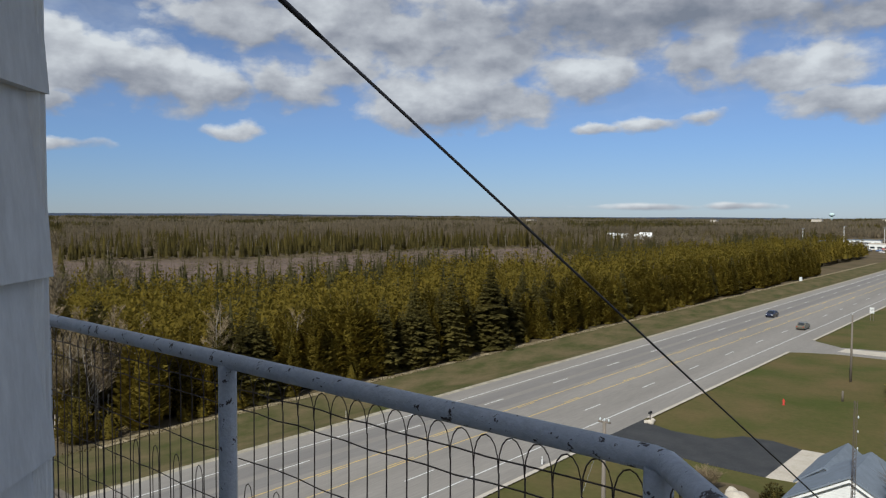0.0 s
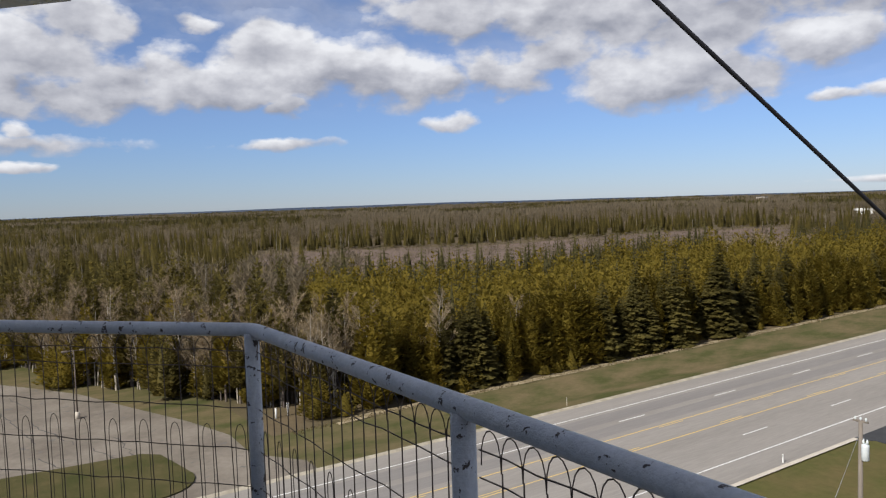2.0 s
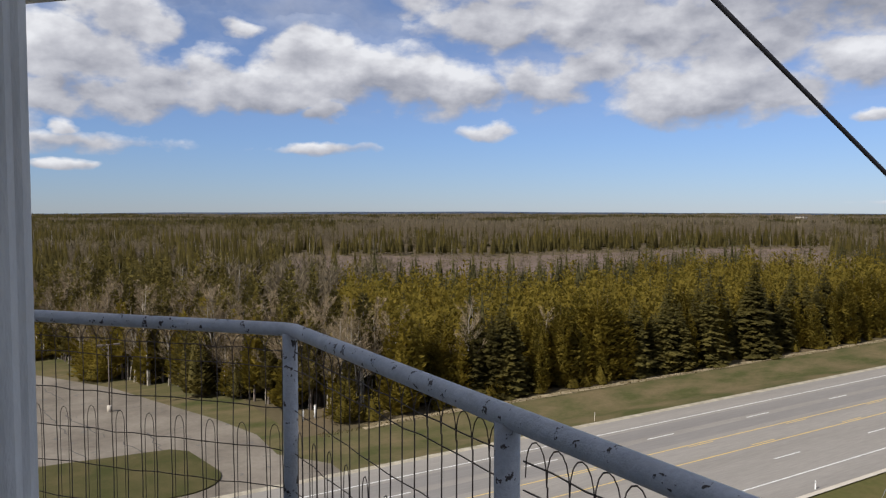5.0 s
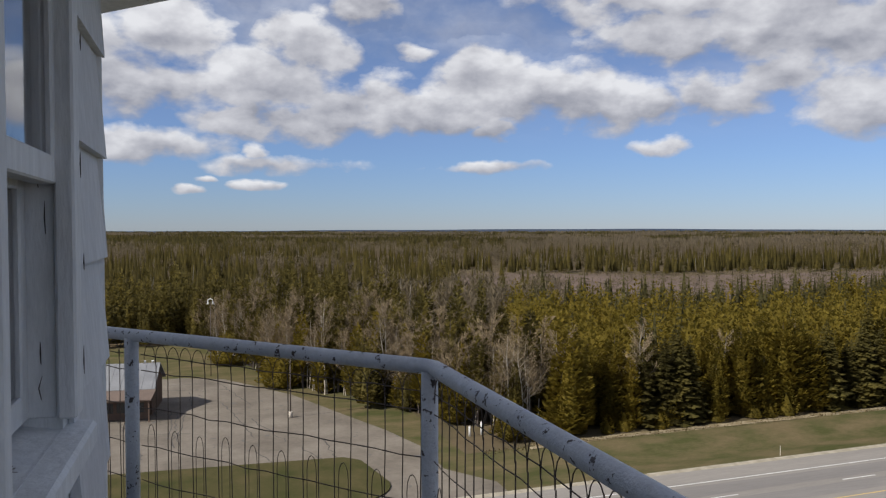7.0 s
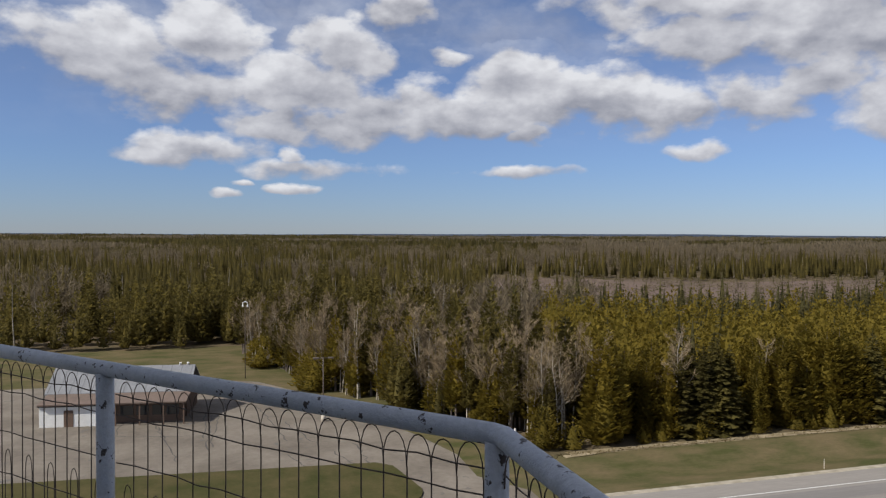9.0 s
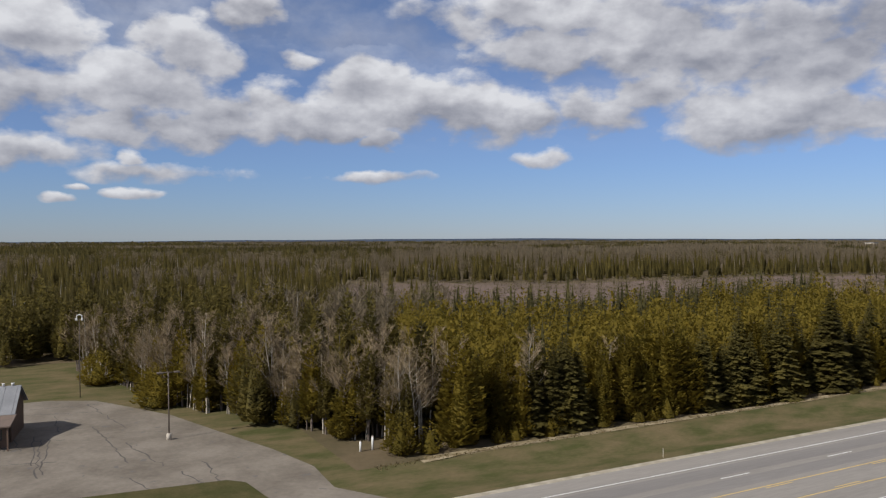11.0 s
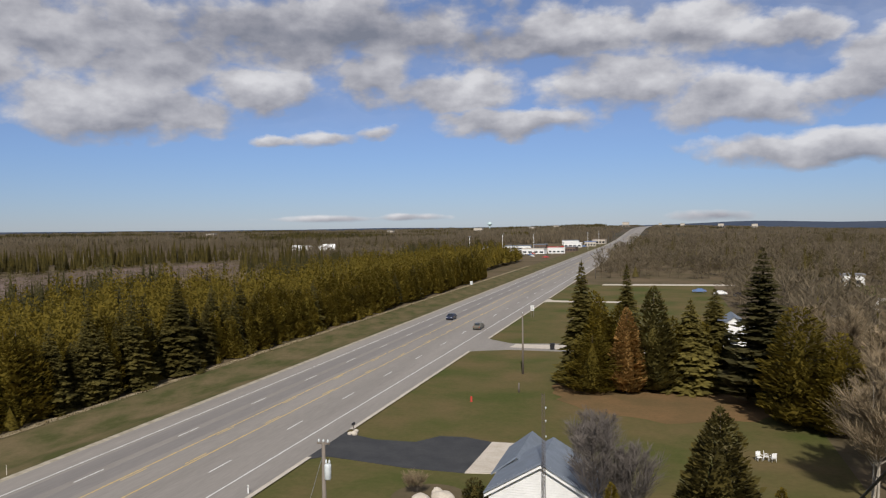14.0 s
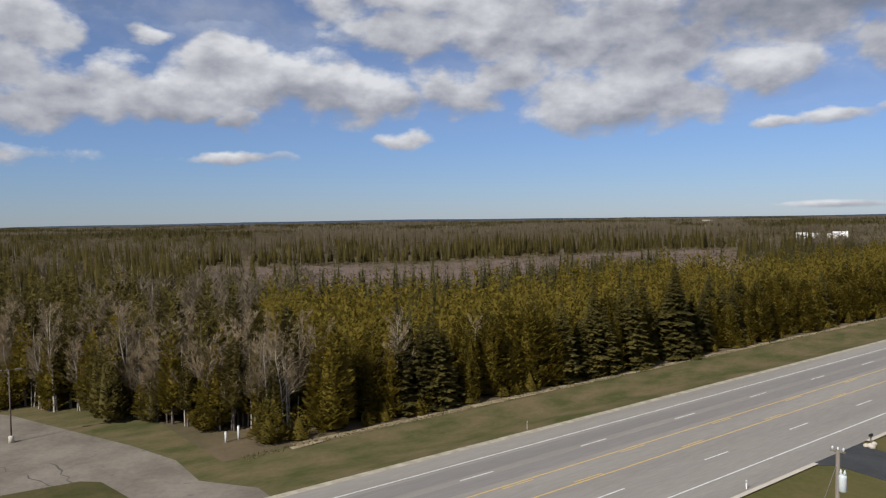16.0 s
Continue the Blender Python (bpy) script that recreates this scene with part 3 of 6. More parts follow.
def spruce_crown(r, h, rad, levels, per, sprays, base=0.08, droop=0.30, open_=0.0):
    """Whorls of drooping branches, each with paired side sprays along it."""
    B, T, S, D = [], [], [], []
    for i in range(levels):
        f = (i + r.random() * 0.6) / levels
        z = h * (base + (1 - base) * f)
        reach = rad * (1 - f) ** 0.85 * r.uniform(0.75, 1.12) + 0.15
        for k in range(per):
            if r.random() < open_:
                continue
            a = 2 * math.pi * (k + r.random() * 0.8) / per + i * 0.7
            L = reach * r.uniform(0.68, 1.15)
            ca, sa = math.cos(a), math.sin(a)
            zb = z + r.uniform(-0.2, 0.2)
            for q in range(sprays * 2 + 1):
                side = 0 if q == sprays * 2 else (-1 if q % 2 else 1)
                g0 = 0.60 if side == 0 else 0.12 + 0.72 * (q // 2 + 0.5) / sprays
                ln = L * (0.42 if side == 0 else 0.46 * (1.05 - 0.5 * g0)) * r.uniform(0.8, 1.2) + 0.06
                a2 = a + side * r.uniform(0.5, 0.95)
                c2, s2 = math.cos(a2), math.sin(a2)
                x0, y0, z0 = ca * L * g0, sa * L * g0, zb - droop * L * g0 ** 1.2
                B.append((x0, y0, z0))
                T.append((x0 + c2 * ln, y0 + s2 * ln, z0 - droop * ln * 0.8 + r.uniform(-0.06, 0.14)))
                w = max(0.07, ln * 0.30 * r.uniform(0.7, 1.2))
                S.append((-s2 * w, c2 * w, r.uniform(-0.3, 0.3) * w))
                D.append(0.03 + 0.12 * ln)
    B.append((0, 0, h * 0.9)); T.append((0, 0, h * 1.03)); S.append((0.1, 0, 0)); D.append(0)
    return kites(np.array(B), np.array(T), np.array(S), np.array(D))


def cedar_crown(r, h, rad, count, base=0.04, power=0.75, up=0.5, fine=1.0):
    """A dense, feathery column of short upswept sprays, rounded below, with lumps and gaps."""
    g = np.random.RandomState(r.randint(0, 10 ** 6))
    f = 1 - (1 - g.rand(count)) ** 0.66
    a = g.rand(count) * 2 * np.pi
    lump = np.ones(count)
    for _ in range(26):
        la, lf = g.rand() * 2 * np.pi, g.uniform(0.0, 0.95)
        lump[(np.abs((a - la + np.pi) % (2 * np.pi) - np.pi) < g.uniform(0.3, 0.8)) & (np.abs(f - lf) < g.uniform(0.04, 0.11))] = g.uniform(0.55, 1.3)
    rr = (rad * np.minimum(1, (f + 0.06) / 0.2) ** 0.5 * (1 - f) ** power * lump + 0.08) * g.uniform(0.45, 1.0, count) ** 0.7
    z = h * (base + (1 - base) * f)
    ln = h * 0.052 * fine * g.uniform(0.5, 1.6, count) * (1.15 - 0.5 * f)
    b = a + g.normal(0, 0.55, count)
    ca, sa, cb, sb = np.cos(a), np.sin(a), np.cos(b), np.sin(b)
    B = np.stack([ca * rr * 0.85, sa * rr * 0.85, z - ln * 0.3], 1)
    T = np.stack([ca * rr + cb * ln * 0.6, sa * rr + sb * ln * 0.6, z + ln * up * g.uniform(0.2, 1.6, count)], 1)
    w = ln * g.uniform(0.30, 0.58, count)
    S = np.stack([-sb * w, cb * w, g.uniform(-0.6, 0.6, count) * w], 1)
    B, T, S = np.vstack([B, (0, 0, h * 0.95)]), np.vstack([T, (0, 0, h * 1.02)]), np.vstack([S, (0.14, 0.05, 0)])
    return kites(B, T, S, 0.0)


def core_cone(h, rad, z0, sides=6):
    V = [(rad * math.cos(2 * math.pi * k / sides), rad * math.sin(2 * math.pi * k / sides), z0) for k in range(sides)] + [(0, 0, h)]
    return np.array(V), np.array([(k, (k + 1) % sides, sides) for k in range(sides)])


def join(*sets):
    V, F, o = [], [], 0
    for v, f in sets:
        V.append(v)
        F.append(np.asarray(f) + o)
        o += len(v)
    return np.concatenate(V), np.concatenate(F)


def stem(pts, radii, sides=5):
    """A tapered limb as arrays of triangles."""
    pts = [Vector(p) for p in pts]
    V, F = [], []
    for i, p in enumerate(pts):
        d = (pts[min(i + 1, len(pts) - 1)] - pts[max(i - 1, 0)]).normalized()
        u = d.cross(Vector((0, 0, 1)) if abs(d.z) < 0.9 else Vector((1, 0, 0))).normalized()
        w = d.cross(u)
        for k in range(sides):
            c = 2 * math.pi * k / sides
            V.append(tuple(p + (u * math.cos(c) + w * math.sin(c)) * radii[i]))
    for i in range(len(pts) - 1):
        for k in range(sides):
            a, b = i * sides + k, i * sides + (k + 1) % sides
            F += [(a, b, b + sides), (a, b + sides, a + sides)]
    return np.array(V), np.array(F)


def bare_tree(r, h, spread, limbs=11, twigs=9, thick=0.012, trunks=1):
    """Trunk with limbs (first set of arrays) and fine twigs (second)."""
    wood, tips, base_t = [], [], []
    for t in range(trunks):
        lean = Vector((r.uniform(-0.12, 0.12), r.uniform(-0.12, 0.12), 1)) * h * r.uniform(0.85, 1.0)
        off = Vector((r.uniform(-0.5, 0.5), r.uniform(-0.5, 0.5), 0)) * (trunks > 1)
        tr = [off + lean * f + Vector((r.uniform(-0.15, 0.15), r.uniform(-0.15, 0.15), 0)) * f * 2 for f in (0, 0.25, 0.5, 0.75, 1.0)]
        wood.append(stem(tr, [h * thick * q for q in (1.15, 0.9, 0.65, 0.38, 0.08)], 6))
        for _ in range(limbs):
            f = r.uniform(0.28, 0.95)
            i = min(3, int(f * 4))
            p = tr[i].lerp(tr[i + 1], f * 4 - i)
            a = r.uniform(0, 6.28)
            ln = spread * (1.15 - f) * r.uniform(0.6, 1.3) + 0.5
            d = Vector((math.cos(a) * 0.75, math.sin(a) * 0.75, r.uniform(0.55, 1.1))).normalized()
            q1 = p + d * ln * 0.5
            q2 = q1 + (d + Vector((0, 0, 0.35))).normalized() * ln * 0.5
            rr = h * thick * (1.05 - f) * 0.5
            wood.append(stem([p, q1, q2], [rr, rr * 0.6, rr * 0.15], 4))
            for _k in range(twigs):
                g = r.uniform(0.25, 1.0)
                b = p.lerp(q1, g * 2) if g < 0.5 else q1.lerp(q2, g * 2 - 1)
                td = (d + Vector((r.uniform(-1, 1), r.uniform(-1, 1), r.uniform(-0.2, 0.9)))).normalized()
                tl = ln * r.uniform(0.25, 0.55)
                base_t.append(tuple(b))
                tips.append(tuple(b + td * tl))
    B, T = np.array(base_t), np.array(tips)
    S = np.cross(T - B, np.random.RandomState(r.randint(0, 9999)).normal(size=B.shape))
    S /= np.linalg.norm(S, axis=1)[:, None] + 1e-6
    Vt, Ft = kites(B, T, S * (0.009 + 0.008 * spread / 3), 0.0)
    return join(*wood), (Vt, Ft)


def tree_thing(name, label, category, wood, crown, wood_mat, crown_mat, crown_name="crown", group=""):
    t = thing(name, label, category, group=group)
    for nm, (V, F), m in (("trunk", wood, wood_mat), (crown_name, crown, crown_mat)):
        ob = new(nm, tri_mesh(nm, V, F, [m]))
        ob.parent = t
    return t


def conifer_trunk(h):
    return stem([(0, 0, -0.2), (0.02, 0.03, h * 0.5), (0, 0, h * 0.97)], [0.016 * h, 0.009 * h, 0.01], 6)


def plant(protos, spots, r, lo=0.85, hi=1.15):
    """Copies of the model trees at the spots; the models take the first spots themselves."""
    for i, (x, y) in enumerate(spots):
        m = pose(x, y, float(land(x, y)) - 0.05, 0, 0, r.uniform(0, 360)) @ Matrix.Scale(r.uniform(lo, hi), 4)
        if i < len(protos):
            protos[i].matrix_basis = m
        else:
            t = copy_thing(protos[i % len(protos)], Matrix())
            t.matrix_basis = m


R = random.Random(11)
cedars = []
for k in range(9):
    h, rad = R.uniform(9.5, 12.5), R.uniform(2.3, 3.1)
    cr_ = join(cedar_crown(R, h, rad, 2500, power=0.52, fine=0.72), core_cone(h * 0.88, rad * 0.55, 0.4, 9))
    cedars.append(tree_thing("cedar_tree", "golden green cedar with feathery upswept sprays", "tree", conifer_trunk(h), cr_, M_BARK, M_CEDAR, group="plantation edge trees"))
spruces = []
for k in range(7):
    h, rad = R.uniform(10.5, 13.5), R.uniform(2.9, 3.8)
    cr_ = join(spruce_crown(R, h, rad, 26, 11, 3), core_cone(h * 0.88, rad * 0.45, 0.5, 9))
    spruces.append(tree_thing("spruce_tree", "dark green spruce with layered drooping branches", "tree", conifer_trunk(h), cr_, M_BARK, M_SPRUCE, group="plantation edge trees"))

# the front of the plantation along the highway
spots_c, spots_s, rest_c = [], [], []
for row in range(4):
    y = 42.0 + row * 1.1
    while y < 330:
        x = -75.0 - row * 3.2 - R.uniform(0, 2.4)
        gap = (2.5 if y < 150 else 3.1) * R.uniform(0.7, 1.4)
        dark = (52 < y < 62) or (84 < y < 135)
        p_spruce = (0.62 if dark else 0.2 if y > 50 else 0.0) if row < 2 else 0.15
        if row > 1:
            rest_c.append((x, y))
        elif not (row == 0 and (44 < y < 47.5)):
            (spots_s if R.random() < p_spruce else spots_c).append((x, y))
        y += gap
plant(cedars, spots_c[:230], R, 0.60, 1.16)
rest_c += spots_c[230:]
plant(spruces, spots_s[:85], R, 0.75, 1.08)
rest_c += spots_s[85:]
big = tree_thing("spruce_tree", "tall dark spruce standing at the plantation edge", "tree", conifer_trunk(15.5), join(spruce_crown(R, 15.5, 4.2, 36, 13, 3), core_cone(14, 1.3, 0.6)), M_BARK, M_SPRUCE)
big.matrix_basis = pose(-75.4, 107.0, 0)
for bx, by, bh, br in ((-135.2, 7.6, 5.6, 3.4), (-113.2, 14.2, 6.4, 3.9), (-97.5, 26.4, 7.4, 3.0), (-94.0, 27.8, 5.6, 2.4), (-84.9, 31.4, 6.2, 2.7), (-122.5, 13.6, 4.4, 2.4), (-107.5, 19.6, 4.4, 2.0)):
    bush = tree_thing("juniper_bush", "rounded dark golden juniper beside the lot", "bush", conifer_trunk(3), join(cedar_crown(R, bh, br, 1900, power=0.40, fine=0.85), core_cone(bh * 0.7, br * 0.5, 0.3)), M_BARK, M_CEDAR, group="bushes by the lot")
    bush.matrix_basis = pose(bx, by, 0, 0, 0, R.uniform(0, 360))
bush = tree_thing("juniper_bush", "rounded golden green juniper bush at the wood's corner", "bush", conifer_trunk(3), join(cedar_crown(R, 4.6, 2.5, 1500, power=0.40, fine=0.9), core_cone(3.2, 1.2, 0.3)), M_BARK, M_CEDAR)
bush.matrix_basis = pose(-75.4, 34.4, 0)

low = []
for k in range(4):
    h = R.uniform(2.6, 4.2)
    low.append(tree_thing("juniper_bush", "low golden green juniper at the plantation's foot", "bush", conifer_trunk(h * 0.8), join(cedar_crown(R, h, h * 0.5, 420, power=0.45), core_cone(h * 0.75, h * 0.3, 0.2)), M_BARK, M_CEDAR, group="bushes at the plantation's foot"))
y, foot = 37.5, []
while y < 210:
    foot.append((-73.9 - R.uniform(0, 1.6), y))
    y += R.uniform(1.8, 6.5)
plant(low, foot, R, 0.55, 1.15)

# birches and other bare trees round the corner of the wood and behind the lot
birches, greys = [], []
for k in range(6):
    h = R.uniform(9.5, 13.5)
    w, t = bare_tree(R, h, 2.6, 18, 34, 0.0085, trunks=R.choice((1, 2, 2)))
    birches.append(tree_thing("birch_tree", "bare birch with pale trunk and fine twigs", "tree", w, t, M_BIRCH, M_TWIG, "crown", "birches by the lot"))
for k in range(5):
    h = R.uniform(9.5, 13)
    w, t = bare_tree(R, h, 3.6, 24, 46, 0.0095)
    greys.append(tree_thing("bare_tree", "bare grey brown tree with dense twigs", "tree", w, t, M_BARK, M_TWIG, "crown", "bare woodland trees"))
edge = [(-76, 36), (-80, 34.5), (-84, 31.0), (-92, 27.5), (-101, 24.5), (-106, 19), (-114, 15.5), (-126, 12.0), (-140, 9.0), (-152, 4.5)]
sb, sg, sj = [], [], []
for (xa, ya), (xb, yb) in zip(edge, edge[1:]):
    n_ = int(math.hypot(xb - xa, yb - ya) / 1.15)
    for i in range(n_):
        f = (i + R.random()) / n_
        for depth in (0.5, 3.0, 6.0, 10.0, 15.0):
            x = xa + (xb - xa) * f - depth * R.uniform(0.5, 1.2) * 0.55
            y = ya + (yb - ya) * f + depth * R.uniform(0.6, 1.2)
            c = R.random() + (0.16 if depth > 5 else -0.14 if depth < 1 else 0.0)
            if c < 0.24:
                sb.append((x, y))
            elif c < 0.50:
                sg.append((x, y))
            else:
                sj.append((x, y))
R.shuffle(sb), R.shuffle(sg), R.shuffle(sj)
plant(birches, sb[:90], R, 0.8, 1.2)
for k, (x, y) in enumerate([(-128 + 1.7 * k + R.uniform(-1, 1), 186 + 2.0 * k + R.uniform(-4, 4)) for k in range(9)] + [(-76.5, 52), (-77.5, 41.5), (-79, 66), (-76.8, 37.5), (-78.5, 39.5)]):
    t = copy_thing(birches[k % 6], Matrix())
    t.matrix_basis = pose(x, y, 0, 0, 0, k * 50) @ Matrix.Scale(1.12, 4)
plant(greys, sg[:150], R, 0.75, 1.25)
mixed_trees = []
for k in range(5):
    h = R.uniform(6.5, 11)
    rad = R.uniform(1.3, 2.2)
    mixed_trees.append(tree_thing("young_cedar", "slender olive cedar among bare trees", "tree", conifer_trunk(h), join(cedar_crown(R, h, rad, 1100, base=R.uniform(0.08, 0.3), power=0.6, fine=0.75), core_cone(h * 0.8, rad * 0.4, h * 0.3)), M_BARK, M_CEDAR if k % 2 else M_DEEP, group="young cedars by the lot"))
plant(mixed_trees, sj[:150] + [(-131, 12.5), (-84, 32), (-78.5, 36.5), (-81, 35.5), (-83.5, 35), (-79.5, 39), (-77.6, 41.5), (-80.5, 41.0), (-84.0, 38.5), (-82.0, 43.5)], R, 0.65, 1.3)


def scatter(name, models, spots, material, label, r, lo, hi, category="woodland"):
    """Many far trees joined into one sheet of woodland."""
    Vs, Fs, o = [], [], 0
    for x, y in spots:
        V, F = models[r.randrange(len(models))]
        s, a = r.uniform(lo, hi), r.uniform(0, 6.28)
        c, d = math.cos(a) * s, math.sin(a) * s
        W = np.empty_like(V)
        W[:, 0] = V[:, 0] * c - V[:, 1] * d + x
        W[:, 1] = V[:, 0] * d + V[:, 1] * c + y
        W[:, 2] = V[:, 2] * s * r.uniform(0.85, 1.15)
        Vs.append(W)
        Fs.append(F + o)
        o += len(V)
    heights_ = land(np.array([p[0] for p in spots]), np.array([p[1] for p in spots]))
    for W, z in zip(Vs, heights_):
        W[:, 2] += z
    me = tri_mesh(name, np.concatenate(Vs), np.concatenate(Fs), [material])
    return tagged(new(name, me), label, category, kind="stuff")


RS = random.Random(23)
mid_cedar = [join(cedar_crown(RS, h, 2.6, 210, base=0.35, power=0.5, up=0.5), core_cone(h * 0.86, 1.7, 2.0, 5)) for h in (9.0, 9.8, 10.6, 11.4, 12.2)]
mid_spruce = [join(spruce_crown(RS, h, 3.0, 15, 7, 1), core_cone(h * 0.88, 1.2, 0.8, 5)) for h in (10, 12, 13, 14)]
spires = [join(spruce_crown(RS, h, w_, 10, 5, 1), core_cone(h * 0.9, w_ * 0.6, 0.8, 5)) for h, w_ in ((10, 2.4), (12, 2.6), (14, 2.4), (16, 2.6))]
low_con = [join(cedar_crown(RS, h, w_, 62, base=0.22, power=p_, up=0.5), core_cone(h * 0.8, w_ * 0.7, 0.8, 5)) for h, w_, p_ in ((8, 2.9, 0.30), (9, 3.2, 0.34), (10, 2.7, 0.36), (11.5, 2.6, 0.45), (13.5, 2.4, 0.6))]


def thin_grey(h, k):
    B = np.array([(RS.gauss(0, 1.0), RS.gauss(0, 1.0), h * RS.uniform(0.25, 0.8)) for _ in range(k)])
    T = B + np.array([(RS.gauss(0, 1.2), RS.gauss(0, 1.2), h * RS.uniform(0.04, 0.20)) for _ in range(k)])
    S = np.array([(RS.gauss(0, 0.10), RS.gauss(0, 0.10), RS.gauss(0, 0.05)) for _ in range(k)])
    return join(kites(B, T, S, 0), (np.array([(-0.1, 0, 0), (0.1, 0, 0), (0, 0, h * 0.9), (0, 0.1, 0), (0, -0.1, 0)]), np.array([(0, 1, 2), (3, 4, 2)])))


low_grey = [thin_grey(h, 84) for h in (9.0, 10.5, 12, 13.5)]

# the plantation's inside
sp_c, sp_s = list(rest_c), []
x = -87.0
while x > -158:
    y = 38.0
    while y < 480:
        px, py = x + RS.uniform(-1.3, 1.3), y + RS.uniform(-1.3, 1.3)
        edge_x = -146 - 9 * math.sin(py * 0.045) - (14 if py < 90 else 0)
        if py > 40 + (-px - 87) * 0.42 and px > edge_x:
            if px < edge_x + 16 and RS.random() < 0.6 or RS.random() < 0.06:
                sp_s.append((px, py))
            else:
                sp_c.append((px, py))
        y += 3.3 if y < 200 else 4.0
    x -= 3.3
scatter("plantation_interior", mid_cedar, sp_c, M_CEDAR, "dense golden green cedar plantation", RS, 0.78, 1.04)
scatter("plantation_spruces", mid_spruce, sp_s, M_PINE, "dark spruces scattered through the plantation", RS, 0.75, 1.08)


# woods beyond: bare grey trees and conifers out to the horizon
def open_ground(x, y):
    """Where no woodland stands."""
    if -76 < x < 20 and y < 330:
        return True
    if -80 < x < -30:
        return True
    if bool(in_field(x, y)):
        return True
    if x > -160 and x < -70 and y > 40 + (-x - 87) * 0.42 and y < 480:
        return True
    if x > -160 and y < 20 and x < 0:
        return True
    if 18 < math.degrees(math.atan2(-x, y)) < 29 and 560 < math.hypot(x, y) < 735:
        return True
    if -150 < x < -60 and 420 < y < 900:
        return True
    if -28 < x < 60 and 275 < y < 330:
        return True
    if 44 < x < 92 and 232 < y < 312:
        return True
    return False


brush = []
for _ in range(5200):
    x, y = RS.uniform(-430, -145), RS.uniform(40, 470)
    if bool(in_field(x, y)) and noise.noise(Vector((x * 0.03, y * 0.03, 5))) > -0.25:
        brush.append((x, y))
scatter("field_brush", [thin_grey(2.2, 14) for _ in range(3)], brush, M_GREYWOOD, "low leafless brush over the clearing", RS, 0.6, 1.3, "brush")
lone = [(-150 - RS.uniform(0, 26), 60 + k * 2.4 + RS.uniform(-3, 3)) for k in range(72)] + [(x, y) for x, y in ((-168, 96), (-176, 104), (-190, 118), (-172, 130), (-160, 150), (-182, 160), (-165, 180), (-170, 84), (-205, 140), (-158, 200))]
scatter("clearing_spruces", mid_spruce, lone, M_PINE, "dark spruces at the edge of the clearing", RS, 0.7, 1.15)
con, grey = [], []
for r0, r1, cell in ((95, 330, 4.6), (330, 560, 6.6), (560, 900, 8.6)):
    n_ = int(math.radians(137) * (r1 * r1 - r0 * r0) / 2 / (cell * cell))
    for _ in range(n_):
        rr = math.sqrt(RS.uniform(r0 * r0, r1 * r1))
        a = radians(RS.uniform(-27, 110))
        x, y = -math.sin(a) * rr, math.cos(a) * rr
        if open_ground(x, y):
            continue
        v = noise.noise(Vector((x * 0.012, y * 0.012, 0.3))) + 0.6 * noise.noise(Vector((x * 0.05, y * 0.05, 2.0)))
        if x < -60:
            rr_, az_ = math.hypot(x, y), math.degrees(a)
            belt = 365 + max(0.0, 53 - az_) * 6.5
            if az_ > 66:
                bias = 0.42 if rr_ < 300 else 0.25
                if y > 14 and rr_ < 215:
                    bias = -0.12
            elif belt < rr_ < belt + 150:
                bias = 0.34
            elif rr_ > belt:
                bias = -0.42
            else:
                bias = -0.05
        else:
            bias = -0.34 if y < 330 else -0.20
        (con if v + bias > 0 else grey).append((x, y))
near_con = [join(cedar_crown(RS, h, w_, 520, base=0.08, power=p_, fine=0.9), core_cone(h * 0.75, w_ * 0.4, 0.8, 5)) for h, w_, p_ in ((8.5, 2.4, 0.5), (11, 2.3, 0.55), (13.5, 2.3, 0.65))]
near_pts = [p for p in con if math.hypot(*p) < 215 and p[0] < -60]
scatter("conifer_stand", near_con, near_pts, M_DEEP, "dark olive conifers behind the lot", RS, 0.6, 1.1)
con = [p for p in con if not (math.hypot(*p) < 215 and p[0] < -60)]
west_pts = [p for p in con if p[0] < -60 and math.hypot(*p) < 600]
scatter("spruce_belt", spires, west_pts, M_DEEP, "dark pointed conifers beyond the clearing", RS, 0.6, 1.05)
scatter("conifer_woods", low_con, [p for p in con if not (p[0] < -60 and math.hypot(*p) < 600)], M_WOODS, "mixed green conifers in the far woods", RS, 0.65, 1.1)
scatter("bare_woods", low_grey, grey, M_GREYWOOD, "leafless grey brown woods", RS, 0.7, 1.05)
pale_stem = [stem([(0, 0, 0), (0.25, 0.1, h * 0.5), (0.1, 0.4, h)], [0.14, 0.10, 0.03], 4) for h in (8, 10, 11)]
pale_pts = [RS.choice(west_pts + near_pts + grey[:2500]) for _ in range(420)]
scatter("pale_birch_stems", pale_stem, [(p[0] + 1.5, p[1] - 1.5) for p in pale_pts if p[0] < -60], M_BIRCH, "pale birch stems among the far woods", RS, 0.8, 1.15)


def clump(wide, h, k):
    B = np.array([(RS.gauss(0, wide), RS.gauss(0, wide), -1.0) for _ in range(k)])
    T = B + np.array([(RS.gauss(0, 0.8), RS.gauss(0, 0.8), h * RS.uniform(0.6, 1.1)) for _ in range(k)])
    a = np.array([RS.uniform(0, 3.14) for _ in range(k)])
    S = np.stack([np.cos(a), np.sin(a), a * 0], 1) * (wide * 0.22)
    return kites(B, T, S, 0.0)


